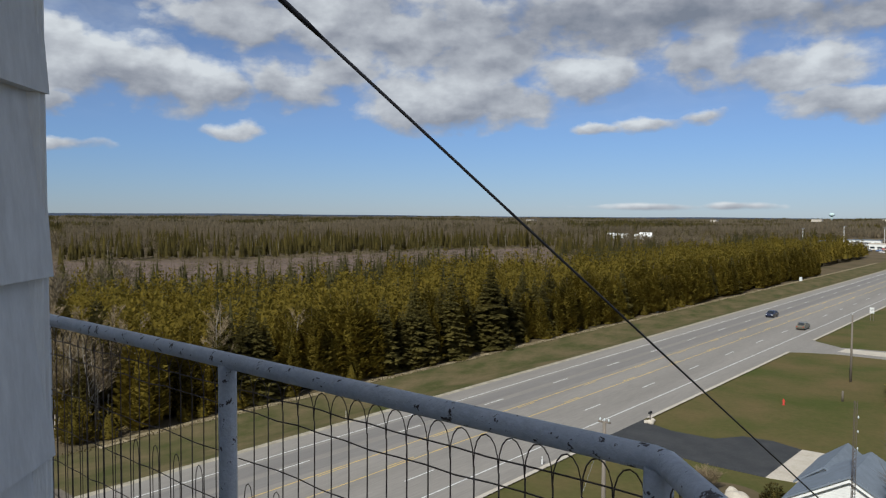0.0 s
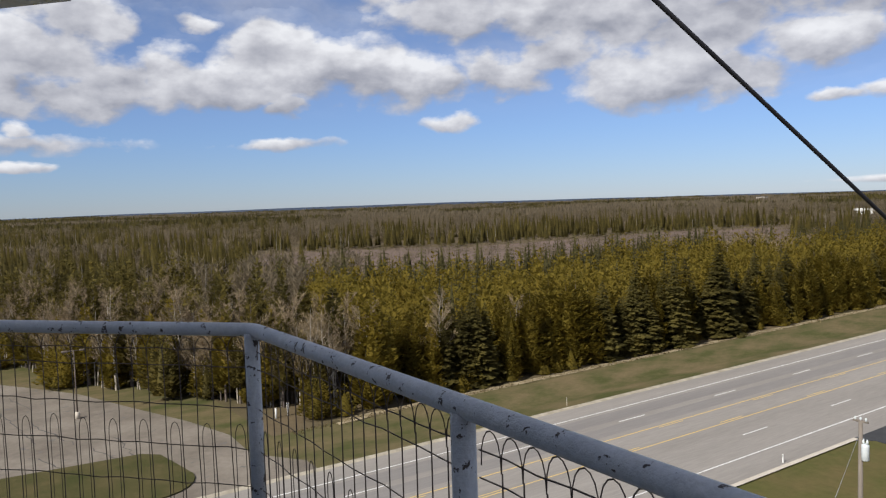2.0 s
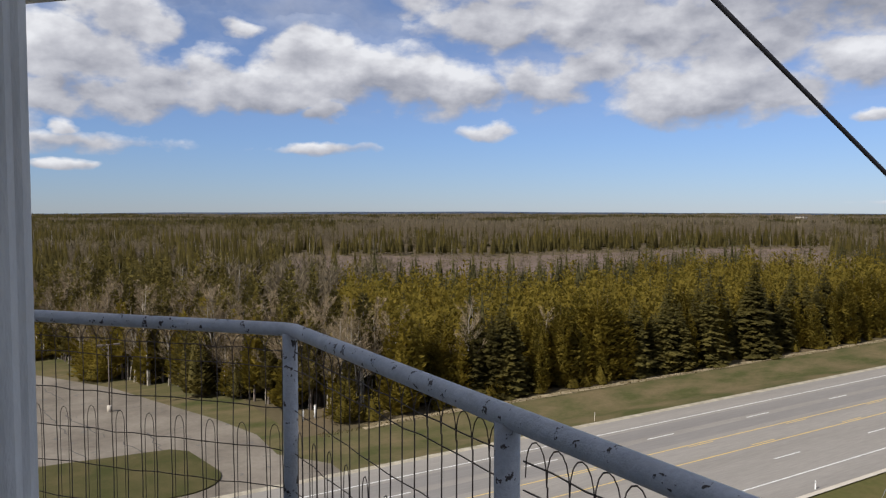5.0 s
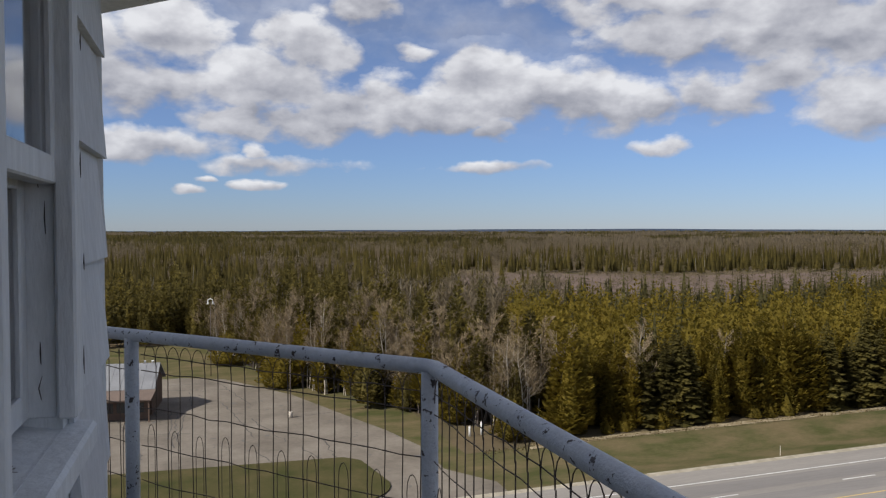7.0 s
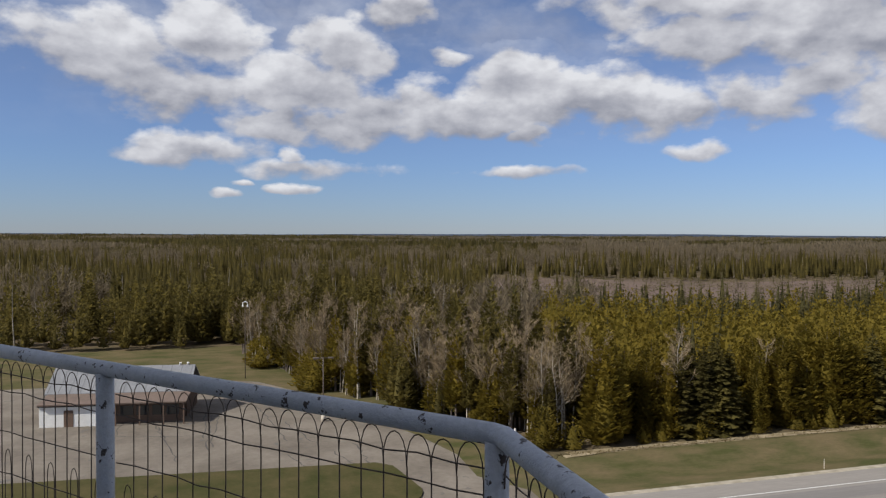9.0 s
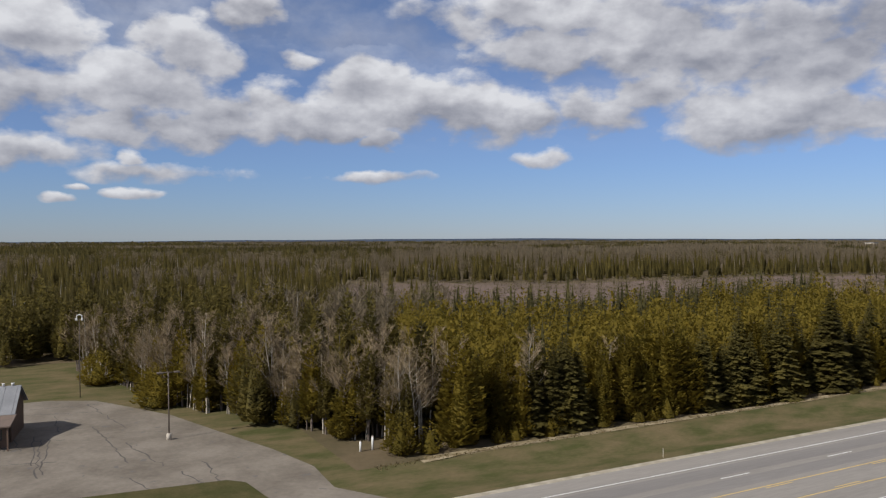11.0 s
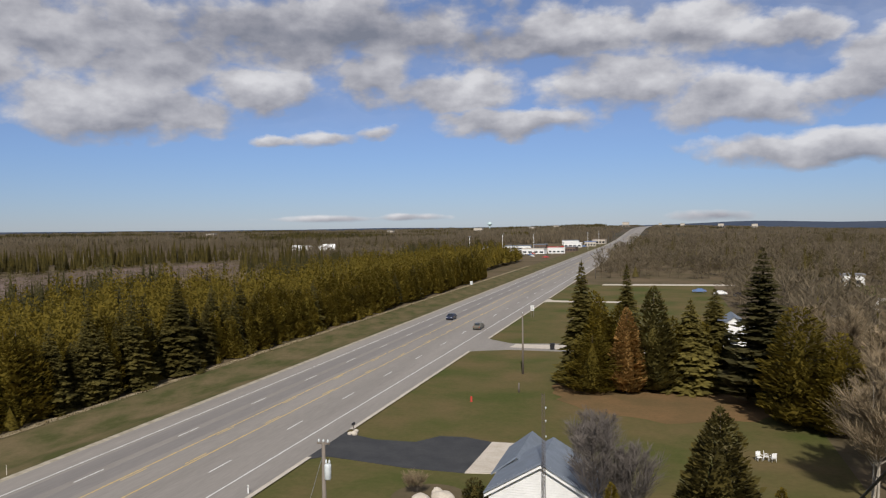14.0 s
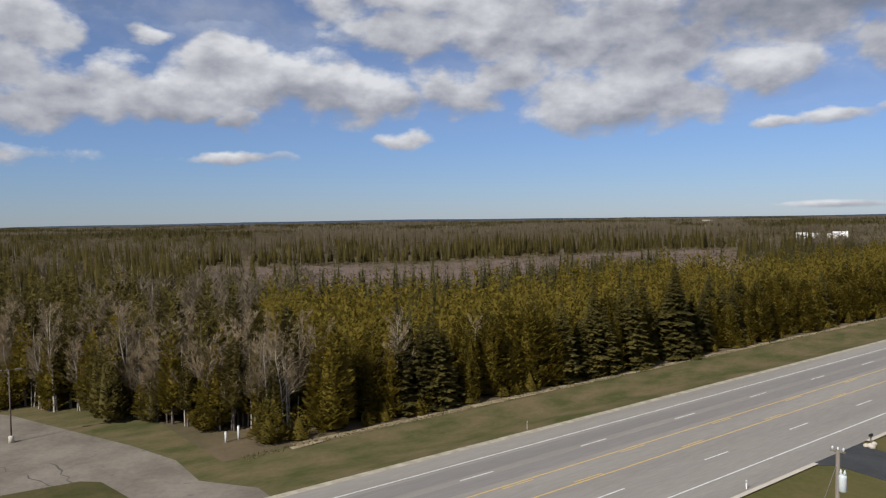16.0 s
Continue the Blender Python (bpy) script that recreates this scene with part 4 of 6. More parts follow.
far_clump = [clump(7, 10, 22) for _ in range(4)]
fc, fg = [], []
for r0, r1, cell in ((900, 1500, 16), (1500, 3000, 30)):
    n_ = int(math.radians(137) * (r1 * r1 - r0 * r0) / 2 / (cell * cell))
    for _ in range(n_):
        rr = math.sqrt(RS.uniform(r0 * r0, r1 * r1))
        a = radians(RS.uniform(-27, 110))
        x, y = -math.sin(a) * rr, math.cos(a) * rr
        if -75 < x < -25:
            continue
        v = noise.noise(Vector((x * 0.003, y * 0.003, 0.3))) + 0.5 * noise.noise(Vector((x * 0.012, y * 0.012, 2.0)))
        (fc if v > (0.30 if a < 1.1 else -0.05) else fg).append((x, y))
def hillside(p):
    return p[0] > -30 or (p[0] > -190 and p[1] > 1100)


scatter("hillside_conifers", far_clump, [p for p in fc if hillside(p)], M_WOODS, "low dark conifers on the far hillside", RS, 0.35, 0.6)
scatter("hillside_bare_woods", far_clump, [p for p in fg if hillside(p)], M_GREYWOOD, "low leafless woods on the far hillside", RS, 0.35, 0.55)
fc, fg = [p for p in fc if not hillside(p)], [p for p in fg if not hillside(p)]
scatter("distant_conifers", far_clump, fc, M_WOODS, "distant bands of dark conifers", RS, 0.8, 1.3)
scatter("distant_bare_woods", far_clump, fg, M_GREYWOOD, "distant grey brown leafless woods", RS, 0.7, 1.1)


# low hills that close the horizon, blue from haze painted into their colour
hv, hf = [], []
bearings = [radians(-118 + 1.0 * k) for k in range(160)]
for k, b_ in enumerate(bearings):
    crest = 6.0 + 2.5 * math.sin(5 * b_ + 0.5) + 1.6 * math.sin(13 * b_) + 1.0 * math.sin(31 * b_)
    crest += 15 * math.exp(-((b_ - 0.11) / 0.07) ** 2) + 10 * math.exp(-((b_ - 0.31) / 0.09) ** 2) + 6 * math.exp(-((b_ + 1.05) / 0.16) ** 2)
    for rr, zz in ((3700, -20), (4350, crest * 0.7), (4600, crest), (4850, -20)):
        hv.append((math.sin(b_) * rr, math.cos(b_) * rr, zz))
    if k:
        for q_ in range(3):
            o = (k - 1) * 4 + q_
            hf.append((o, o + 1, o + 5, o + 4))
tagged(new("backdrop_hills", tri_mesh("backdrop_hills", hv, hf, [M_HAZE_RIDGE])), "low wooded hills along the horizon, coloured with blue haze", "hills", kind="structure")


# trees of the roadside yards
def yard_tree(kind_, h, rad, x, y, label, mat_=None, name="spruce_tree", levels=30, **kw):
    if kind_ == "spruce":
        c = join(spruce_crown(R, h, rad, levels, 14, 4, **kw), core_cone(h * 0.9, rad * 0.36, 0.6))
        t = tree_thing(name, label, "tree", conifer_trunk(h), c, M_BARK, mat_ or M_YARD)
    else:
        c = join(cedar_crown(R, h, rad, 4600, fine=0.6, **kw), core_cone(h * 0.85, rad * 0.45, 0.6))
        t = tree_thing(name, label, "tree", conifer_trunk(h), c, M_BARK, mat_ or M_CEDAR)
    t.matrix_basis = pose(x, y, 0, 0, 0, R.uniform(0, 360))
    return t


yard_tree("spruce", 18.2, 4.0, -11.0, 114.5, "tall dark spruce in the roadside yard", levels=40)
yard_tree("spruce", 17.6, 3.3, -4.6, 118.0, "tall narrow spruce in the roadside yard", levels=38)
yard_tree("cedar", 14.8, 4.3, -0.6, 111.4, "dense dark green yew-like tree in the yard", M_SPRUCE, "yew_tree", power=0.62)
yard_tree("spruce", 12.8, 5.4, 4.4, 113.6, "blue green spruce with pale branch tips", levels=30)
yard_tree("spruce", 14.2, 5.0, 7.8, 116.5, "broad spruce beside the white house", levels=32)
for yx_, yy_, h_, r_ in ((-8.2, 112.6, 13.0, 3.6), (-5.4, 112.5, 12.0, 3.2), (2.0, 113.0, 10.5, 3.0), (6.2, 115.0, 9.5, 3.0), (-9.6, 118.5, 13.5, 3.4)):
    yard_tree("cedar", h_, r_, yx_, yy_, "dense olive cedar between the yard spruces", None, "cedar_tree", power=0.45)
yard_tree("spruce", 20.5, 5.6, 13.1, 106.0, "tall white pine with tiered open branches", M_PINE, "pine_tree", levels=36, open_=0.12, droop=0.02)
yard_tree("cedar", 14.0, 5.0, 15.8, 96.0, "broad olive green cedar at the lawn's edge", None, "cedar_tree", power=0.42)
yard_tree("cedar", 11.4, 4.0, 19.6, 93.0, "olive green cedar at the lawn's edge", None, "cedar_tree", power=0.45)
yard_tree("cedar", 8.2, 5.0, -9.0, 109.4, "low rounded olive cedar on the lawn", None, "cedar_tree", power=0.36)
yard_tree("cedar", 12.0, 3.0, -4.2, 109.2, "browned half-dead cedar on the lawn", M_RUST_LEAF, "cedar_tree", power=0.6)
yard_tree("cedar", 5.4, 3.0, -16.5, 171.0, "small dark cedar beside the side road", M_SPRUCE, "cedar_tree", power=0.4)
yard_tree("cedar", 11.4, 4.4, 4.5, 54.0, "young olive spruce beside the house", M_DEEP, "spruce_tree", power=0.7)
yard_tree("cedar", 6.2, 1.6, -2.6, 52.5, "small golden cedar beside the house", None, "cedar_tree")
yard_tree("cedar", 5.6, 1.7, 8.6, 56.0, "small olive cedar on the lawn", None, "cedar_tree")
for k in range(9):
    yard_tree("spruce", R.uniform(9, 14), 2.8, R.uniform(78, 125), R.uniform(190, 330), "dark spruce among the bare woods", levels=20)
yard_bare = []
for k in range(5):
    h = R.uniform(10.5, 14.5)
    w, t = bare_tree(R, h, 4.6, 30, 110, 0.0085, trunks=R.choice((1, 2, 3)))
    yard_bare.append(tree_thing("bare_tree", "leafless tree with pale grey stems and fine twigs", "tree", w, t, M_BIRCH if k == 1 else M_BARK, M_TWIG, "crown", "bare trees by the lawn"))
spots = [(20.5, 72.8), (17.8, 70.5), (23.5, 78), (26, 70), (22.3, 85.7), (27.5, 84), (31, 76), (33, 88), (25, 93), (29, 100), (36, 96), (23, 104), (40, 84), (38, 108), (30, 112), (46, 98), (27, 122), (34, 128), (44, 118), (52, 110), (24, 134), (38, 66), (31, 62), (45, 72), (52, 88), (25, 61), (60, 100)]
plant(yard_bare, spots, R, 0.8, 1.1)
for k, (yx, yy, h) in enumerate(((-4.0, 57.5, 8.4), (-1.4, 58.0, 7.4), (-5.0, 67.5, 7.2))):
    w, t = bare_tree(R, h, 3.2, 26, 62, 0.0045, trunks=3)
    tr_ = tree_thing("bare_shrub", "fine grey leafless shrub behind the house", "shrub", w, t, M_GREYTWIG, M_GREYTWIG, "crown")
    tr_.matrix_basis = pose(yx, yy, 0)


# ---- the tower's gallery ----
CX, CY, WX, WY = 1.42, -3.21, 1.40, -3.137
RAIL_TURN, WALL_TURN = -1.28, -2.5
DECK, RAIL_Z, EAVE = 22.60, 23.45, 24.46
AW, AR, AE = 2.288, 3.247, 2.61
T8 = math.tan(radians(22.5))


def face(k):
    """Frame of the k-th side: x along it, y outward from the centre, z up."""
    a = radians(90 - 45 * k + WALL_TURN)
    n, t = Vector((math.cos(a), math.sin(a), 0)), Vector((math.sin(a), -math.cos(a), 0))
    m = Matrix.Identity(4)
    m.col[0][:3], m.col[1][:3] = t, n
    m.translation = (WX, WY, 0)
    return m


def octagon(apothem, wall=True):
    rr = apothem / math.cos(radians(22.5))
    x0, y0, turn = (WX, WY, WALL_TURN) if wall else (CX, CY, RAIL_TURN)
    return [(x0 + rr * math.cos(radians(22.5 + turn + 45 * k)), y0 + rr * math.sin(radians(22.5 + turn + 45 * k))) for k in range(8)]


def oct_ring(bm, rows, wall=True):
    """Rings of the octagon at (apothem, z), joined into a skin."""
    rings = [[bm.verts.new((x, y, z)) for x, y in octagon(a, wall)] for a, z in rows]
    for r0, r1 in zip(rings, rings[1:]):
        for k in range(8):
            bm.faces.new((r0[k], r0[(k + 1) % 8], r1[(k + 1) % 8], r1[k]))
    return rings


bm = bmesh.new()
oct_ring(bm, [(3.3, -0.2), (2.3, 22.2), (3.38, 22.44)], False)
tagged(part("wall_tower_shaft", bm, M_SHINGLE), "plain white tapering tower shaft under the gallery", "tower wall", kind="structure")
tagged(part("gallery_deck", prism(octagon(3.40, False), 22.44, DECK), surface("deck_paint", (0.24, 0.26, 0.28), (0.18, 0.19, 0.20), scale=2, fine=20, rough=0.8)), "grey painted gallery deck round the tower", "deck", kind="structure")
bm = bmesh.new()
oct_ring(bm, [(3.44, DECK - 0.12), (3.44, DECK + 0.03), (3.40, DECK + 0.03), (3.40, DECK - 0.02)], False)
tagged(part("trim_deck_edge", bm, M_PAINT), "white painted edge board of the deck", "trim", kind="structure")
bm = bmesh.new()
oct_ring(bm, [(0.9, EAVE + 0.01), (AE, EAVE), (AE + 0.01, EAVE + 0.12), (AE - 0.02, EAVE + 0.14), (0.12, 26.0)])
bmesh.ops.holes_fill(bm, edges=bm.edges[:], sides=8)
tagged(part("ceiling_eave_roof", bm, M_PAINT), "low octagonal roof with painted soffit and fascia", "roof", kind="structure")
HALF = AW * T8
WIN, CASE, CASE_W = 0.545, 0.635, 0.585
SILL, HEAD, MEET = 23.56, 24.37, 23.965
for k in range(8):
    fm = face(k)
    bm = bmesh.new()
    if k == 0:
        for a, b in (((-HALF, AW - 0.12, DECK), (HALF, AW, SILL - 0.02)), ((-HALF, AW - 0.12, HEAD), (HALF, AW, EAVE)), ((-HALF, AW - 0.12, SILL - 0.02), (-WIN, AW, HEAD)), ((WIN, AW - 0.12, SILL - 0.02), (HALF, AW, HEAD))):
            add_box(bm, a, b, m=fm)
    else:
        add_box(bm, (-HALF, AW - 0.12, DECK), (HALF, AW, EAVE), m=fm)
    wall = tagged(part("wall_" + ("north", "northeast", "east", "southeast", "south", "southwest", "west", "northwest")[k], bm, M_PAINT), "white shingled wall of the tower's top room", "wall", kind="structure")
    cache = {}
    r8 = random.Random(40 + k)
    for c in range(10):
        zb = 22.73 - 0.216 + 0.216 * c
        if zb > EAVE - 0.05 or zb < DECK - 0.1:
            continue
        zt = min(zb + 0.235, EAVE - 0.004)
        spans = [(-HALF - 0.012, HALF + 0.012)]
        if k == 0 and zt > SILL - 0.06:
            spans = [(-HALF - 0.012, -CASE_W - 0.002)]
        for u0, u1 in spans:
            cuts = [u0]
            u = u0 + (0.33 if c % 2 else 0.55)
            while u < u1 - 0.12:
                cuts.append(u)
                u += 0.55
            cuts.append(u1)
            for a, b in zip(cuts, cuts[1:]):
                key = (round(b - a, 3), round(zt - zb, 3))
                if key not in cache:
                    w, h = b - a - 0.003, zt - zb
                    bs = bmesh.new()
                    vs = [bs.verts.new(p) for p in ((0, 0.002, 0), (w, 0.002, 0), (w, 0.022, 0), (0, 0.022, 0), (0, 0.001, h), (w, 0.001, h), (w, 0.005, h), (0, 0.005, h))]
                    for q4 in ((0, 1, 2, 3), (7, 6, 5, 4), (3, 2, 6, 7), (1, 0, 4, 5), (0, 3, 7, 4), (2, 1, 5, 6)):
                        bs.faces.new([vs[i] for i in q4])
                    bmesh.ops.recalc_face_normals(bs, faces=bs.faces[:])
                    me = bpy.data.meshes.new("shingle")
                    bs.to_mesh(me)
                    bs.free()
                    me.materials.append(M_SHINGLE)
                    cache[key] = me
                o = new("shingle", cache[key])
                o.parent = wall
                o.matrix_basis = fm @ pose(a, AW + r8.uniform(0, 0.002), zb + r8.uniform(-0.003, 0.003), 0, r8.uniform(-0.3, 0.3), 0)
    # bead that closes the corner between two sides
    bm = boxbm((HALF - 0.004, AW - 0.01, DECK), (HALF + 0.016, AW + 0.012, EAVE - 0.002), 0.003, fm)
    tagged(part("trim_corner", bm, M_PAINT), "narrow white corner bead of the tower wall", "trim", kind="structure")

fm = face(0)
win = tagged(new("window_1"), "old white sash window with flaking paint", "window", kind="structure")
for u0, u1, proud in ((-CASE_W, -0.525, 0.026), (0.575, CASE, 0.033)):
    part("side_casing", boxbm((u0, AW - 0.005, SILL), (u1, AW + proud, HEAD + 0.07), 0.004, fm), M_PAINT, win)
part("backband", boxbm((0.571, AW + 0.012, SILL), (0.603, AW + 0.043, HEAD + 0.07), 0.005, fm), M_PAINT, win)
part("corner_board", boxbm((CASE + 0.002, AW + 0.001, SILL - 0.10), (HALF + 0.010, AW + 0.020, EAVE - 0.004), 0.003, fm), M_PAINT, win, "plain white board beside the casing")
rf = random.Random(8)
for k in range(15):
    z = SILL + 0.03 + 0.42 * rf.random() ** 1.6
    v, ln = AW - rf.choice((0.02, 0.03, 0.052, 0.07, 0.085, 0.10)), rf.uniform(0.02, 0.085)
    bm = tube([(-WIN + 0.0045, v, z), (-WIN + 0.0045, v + rf.uniform(-0.004, 0.004), z + ln * 0.5), (-WIN + 0.0045, v + rf.uniform(-0.003, 0.003), z + ln)], [0.0006, rf.uniform(0.0007, 0.0015), 0.0004], 5)
    bmesh.ops.transform(bm, matrix=fm, verts=bm.verts)
    part("paint_crack", bm, M_CRACKED, win, "dark split in the flaking paint")
for u, z, ln in ((-0.60, SILL + 0.06, 0.05), (-0.615, SILL + 0.24, 0.03), (-0.592, SILL + 0.40, 0.045), (-0.61, SILL + 0.62, 0.03)):
    bm = tube([(u, AW + 0.026, z), (u + 0.003, AW + 0.026, z + ln * 0.5), (u + 0.001, AW + 0.026, z + ln)], [0.0004, 0.0012, 0.0004], 5)
    bmesh.ops.transform(bm, matrix=fm, verts=bm.verts)
    part("paint_crack", bm, M_CRACKED, win, "dark split in the flaking paint")
for u0, u1 in ((-0.575, -0.556), (0.556, 0.575)):
    part("backband", boxbm((u0, AW - 0.02, SILL), (u1, AW + 0.014, HEAD), 0.004, fm), M_PAINT, win)
for u0, u1 in ((-0.556, -WIN + 0.004), (WIN - 0.004, 0.556)):
    part("jamb", boxbm((u0, AW - 0.118, SILL), (u1, AW - 0.006, HEAD), 0.003, fm), M_PAINT, win)
part("head_casing", boxbm((-0.575, AW - 0.004, HEAD), (0.575, AW + 0.026, HEAD + 0.07), 0.004, fm), M_PAINT, win)
bm = boxbm((-0.63, AW - 0.118, SILL - 0.045), (0.63, AW + 0.042, SILL - 0.002), 0.006)
for v in bm.verts:
    v.co.z -= max(0.0, v.co.y - AW + 0.118) * 0.16
bmesh.ops.transform(bm, matrix=fm, verts=bm.verts)
part("sill", bm, M_PAINT, win, "sloping sill with cracked paint")
part("mullion", boxbm((-0.035, AW - 0.10, SILL), (0.0, AW + 0.041, HEAD), 0.004, fm), M_PAINT, win)
M_PANE = bpy.data.materials.new("clear_pane")
M_PANE.use_nodes = True
_p = M_PANE.node_tree.nodes["Principled BSDF"]
_p.inputs["Roughness"].default_value = 0.02
_p.inputs["Transmission Weight"].default_value = 1.0
_p.inputs["IOR"].default_value = 1.5
for name, z0, z1, w in (("upper_sash", MEET - 0.02, HEAD, AW - 0.037), ("lower_sash", SILL, MEET + 0.015, AW - 0.086)):
    bm = bmesh.new()
    for a, b in (((-WIN, w, z0), (-WIN + 0.042, w + 0.036, z1)), ((WIN - 0.042, w, z0), (WIN, w + 0.036, z1)), ((-WIN + 0.042, w, z0), (WIN - 0.042, w + 0.036, z0 + 0.045)), ((-WIN + 0.042, w, z1 - 0.045), (WIN - 0.042, w + 0.036, z1))):
        add_box(bm, a, b, 0.003, fm)
    sash = part(name, bm, M_PAINT, win)
    pane = part("pane", boxbm((-WIN + 0.040, w + 0.022, z0 + 0.043), (WIN - 0.040, w + 0.027, z1 - 0.043), 0, fm), M_PANE, sash)
    pane.visible_shadow = False
bm = bmesh.new()
rg = oct_ring(bm, [(AW - 0.125, DECK + 0.01), (AW - 0.125, EAVE - 0.01)])
bm.faces.new(rg[0])
bm.faces.new(rg[1])
for f in list(bm.faces):
    c = f.calc_center_median()
    if abs(c.x - WX) < 0.3 and c.y > WY + 1.5:
        bm.faces.remove(f)
tagged(part("wall_room_lining", bm, surface("room_lining", (0.20, 0.19, 0.17), (0.26, 0.24, 0.21), scale=1.5)), "dim inside lining of the tower room", "wall", kind="structure")

# railing: round pipe, posts, woven ornamental wire
railing = tagged(new("gallery_railing"), "white chipped pipe railing with woven looped wire", "railing")
ring = octagon(AR, False)
ring[1], ring[2], ring[3] = (2.84, 0.02), (0.165, 0.085), (-1.91, -1.67)
bm = bmesh.new()
mids = []
for k in range(8):
    a, b = Vector((*ring[k], RAIL_Z)), Vector((*ring[(k + 1) % 8], RAIL_Z))
    mids += [a + (b - a) * 0.008, a + (b - a) * 0.03, a + (b - a) * 0.97, a + (b - a) * 0.992]
mids.append(mids[0])
add_tube(bm, mids, 0.0245, 12, caps=False)
part("top_rail", bm, M_RAIL, railing, "chipped white top rail")
post_spots = []
for k in range(8):
    a, b = Vector((*ring[k], 0)), Vector((*ring[(k + 1) % 8], 0))
    post_spots += [a * 0.997 + Vector((CX, CY, 0)) * 0.003, (a + b) / 2 + (b - a).normalized() * 0.035]
post_mesh = None
for p in post_spots:
    if post_mesh is None:
        bm = tube([(0, 0, DECK), (0, 0, RAIL_Z - 0.012)], 0.027, 10)
        add_tube(bm, [(0, 0, DECK), (0, 0, DECK + 0.012)], 0.048, 10)
        o = part("post", bm, M_RAIL, railing)
        post_mesh = o.data
    else:
        o = new("post", post_mesh)
        o.parent = railing
    o.location = (p.x, p.y, 0)


STEP = 0.0672


def picket_mesh():
    """A twisted upright that parts into an arch to the next one."""
    bm = bmesh.new()
    rw = random.Random(3)
    add_tube(bm, [(0.002, 0, 22.64), (-0.003, 0.002, 22.85), (0.003, 0, 23.05), (-0.002, 0.002, 23.2), (0, 0, 23.345)], 0.0019, 5, False)
    add_tube(bm, [(STEP * 0.5 - STEP * 0.5 * math.cos(math.pi * q_ / 8), 0.002, 23.345 + 0.078 * math.sin(math.pi * q_ / 8) ** 0.8) for q_ in range(9)], 0.0017, 4, False)
    me = bpy.data.meshes.new("picket")
    bm.to_mesh(me)
    bm.free()
    me.materials.append(M_WIRE)
    return me


def loop_mesh():
    """A lower hairpin loop between two uprights."""
    leg = STEP * 0.30
    me = bpy.data.meshes.new("loop")
    bm = tube([(-leg, -0.002, 22.64), (-leg, -0.002, 23.05)] + [(-leg * math.cos(math.pi * q_ / 6), -0.002, 23.05 + 0.055 * math.sin(math.pi * q_ / 6)) for q_ in range(1, 6)] + [(leg, -0.002, 23.05), (leg, -0.002, 22.64)], 0.0016, 4, False)
    bm.to_mesh(me)
    bm.free()
    me.materials.append(M_WIRE)
    return me


PICKET, LOOP = picket_mesh(), loop_mesh()
rw = random.Random(9)
for k in range(8):
    for h_ in (0, 1):
        a, b = Vector((*ring[k], 0)), Vector((*ring[(k + 1) % 8], 0))
        p0, p1 = (a, (a + b) / 2) if h_ == 0 else ((a + b) / 2, b)
        L = (p1 - p0).length - 0.05
        d = (p1 - p0).normalized()
        m = pose(*(p0 + d * 0.025)[:2], 0, 0, 0, math.degrees(math.atan2(d.y, d.x)))
        n_ = int(L / STEP)
        if k in (0, 1, 2):
            for i in range(n_):
                o = new("picket", PICKET)
                o.parent = railing
                o.matrix_basis = m @ pose(i * STEP + (L - n_ * STEP) / 2, 0, rw.uniform(-0.004, 0.004), 0, 0, 0)
                if i % 2 == 0:
                    o = new("loop", LOOP)
                    o.parent = railing
                    o.matrix_basis = m @ pose((i + 0.5) * STEP + (L - n_ * STEP) / 2, 0, rw.uniform(-0.008, 0.008), 0, 0, 0)
            for z in (23.375, 23.315, 23.17, 23.02, 22.88, 22.74):
                pts = [m @ Vector((L * q_ / 14, 0.003, z + rw.uniform(-0.005, 0.005))) for q_ in range(15)]
                part("line_wire", tube(pts, 0.0020, 4, False), M_WIRE, railing)
        else:
            bm = bmesh.new()
            for i in range(n_):
                x = i * STEP
                add_tube(bm, [m @ Vector((x, 0, 22.64)), m @ Vector((x, 0, 23.4))], 0.002, 3, False)
            for z in (23.315, 23.02, 22.74):
                add_tube(bm, [m @ Vector((0, 0, z)), m @ Vector((L, 0, z))], 0.002, 3, False)
            tagged(part("wire_panel", bm, M_WIRE, railing), kind="stuff")

# guy cable from the roof down to the yard
GA, GB = Vector((1.7037, 3.0, 22.9463)), Vector((2.1310, 12.0, 17.9416))
gd = (GB - GA) / 9.0
guy = tagged(new("guy_cable"), "dark steel guy cable running down from the tower roof", "cable")
top_p = GA + gd * (-6.12)
part("strand", tube([GA + gd * s for s in (-6.12, 0, 10, 20, 30, 41.0)], 0.0058, 8), M_CABLE, guy)
part("sleeve", tube([GA + gd * s for s in (-4.6, -2.73, -2.67)], [0.0095, 0.0095, 0.006], 8), M_CABLE, guy)
part("eye_bolt", tube([top_p - Vector((0, 0, 0.45)), top_p + Vector((0, 0, 0.12))], 0.03, 8), M_STEEL, guy)


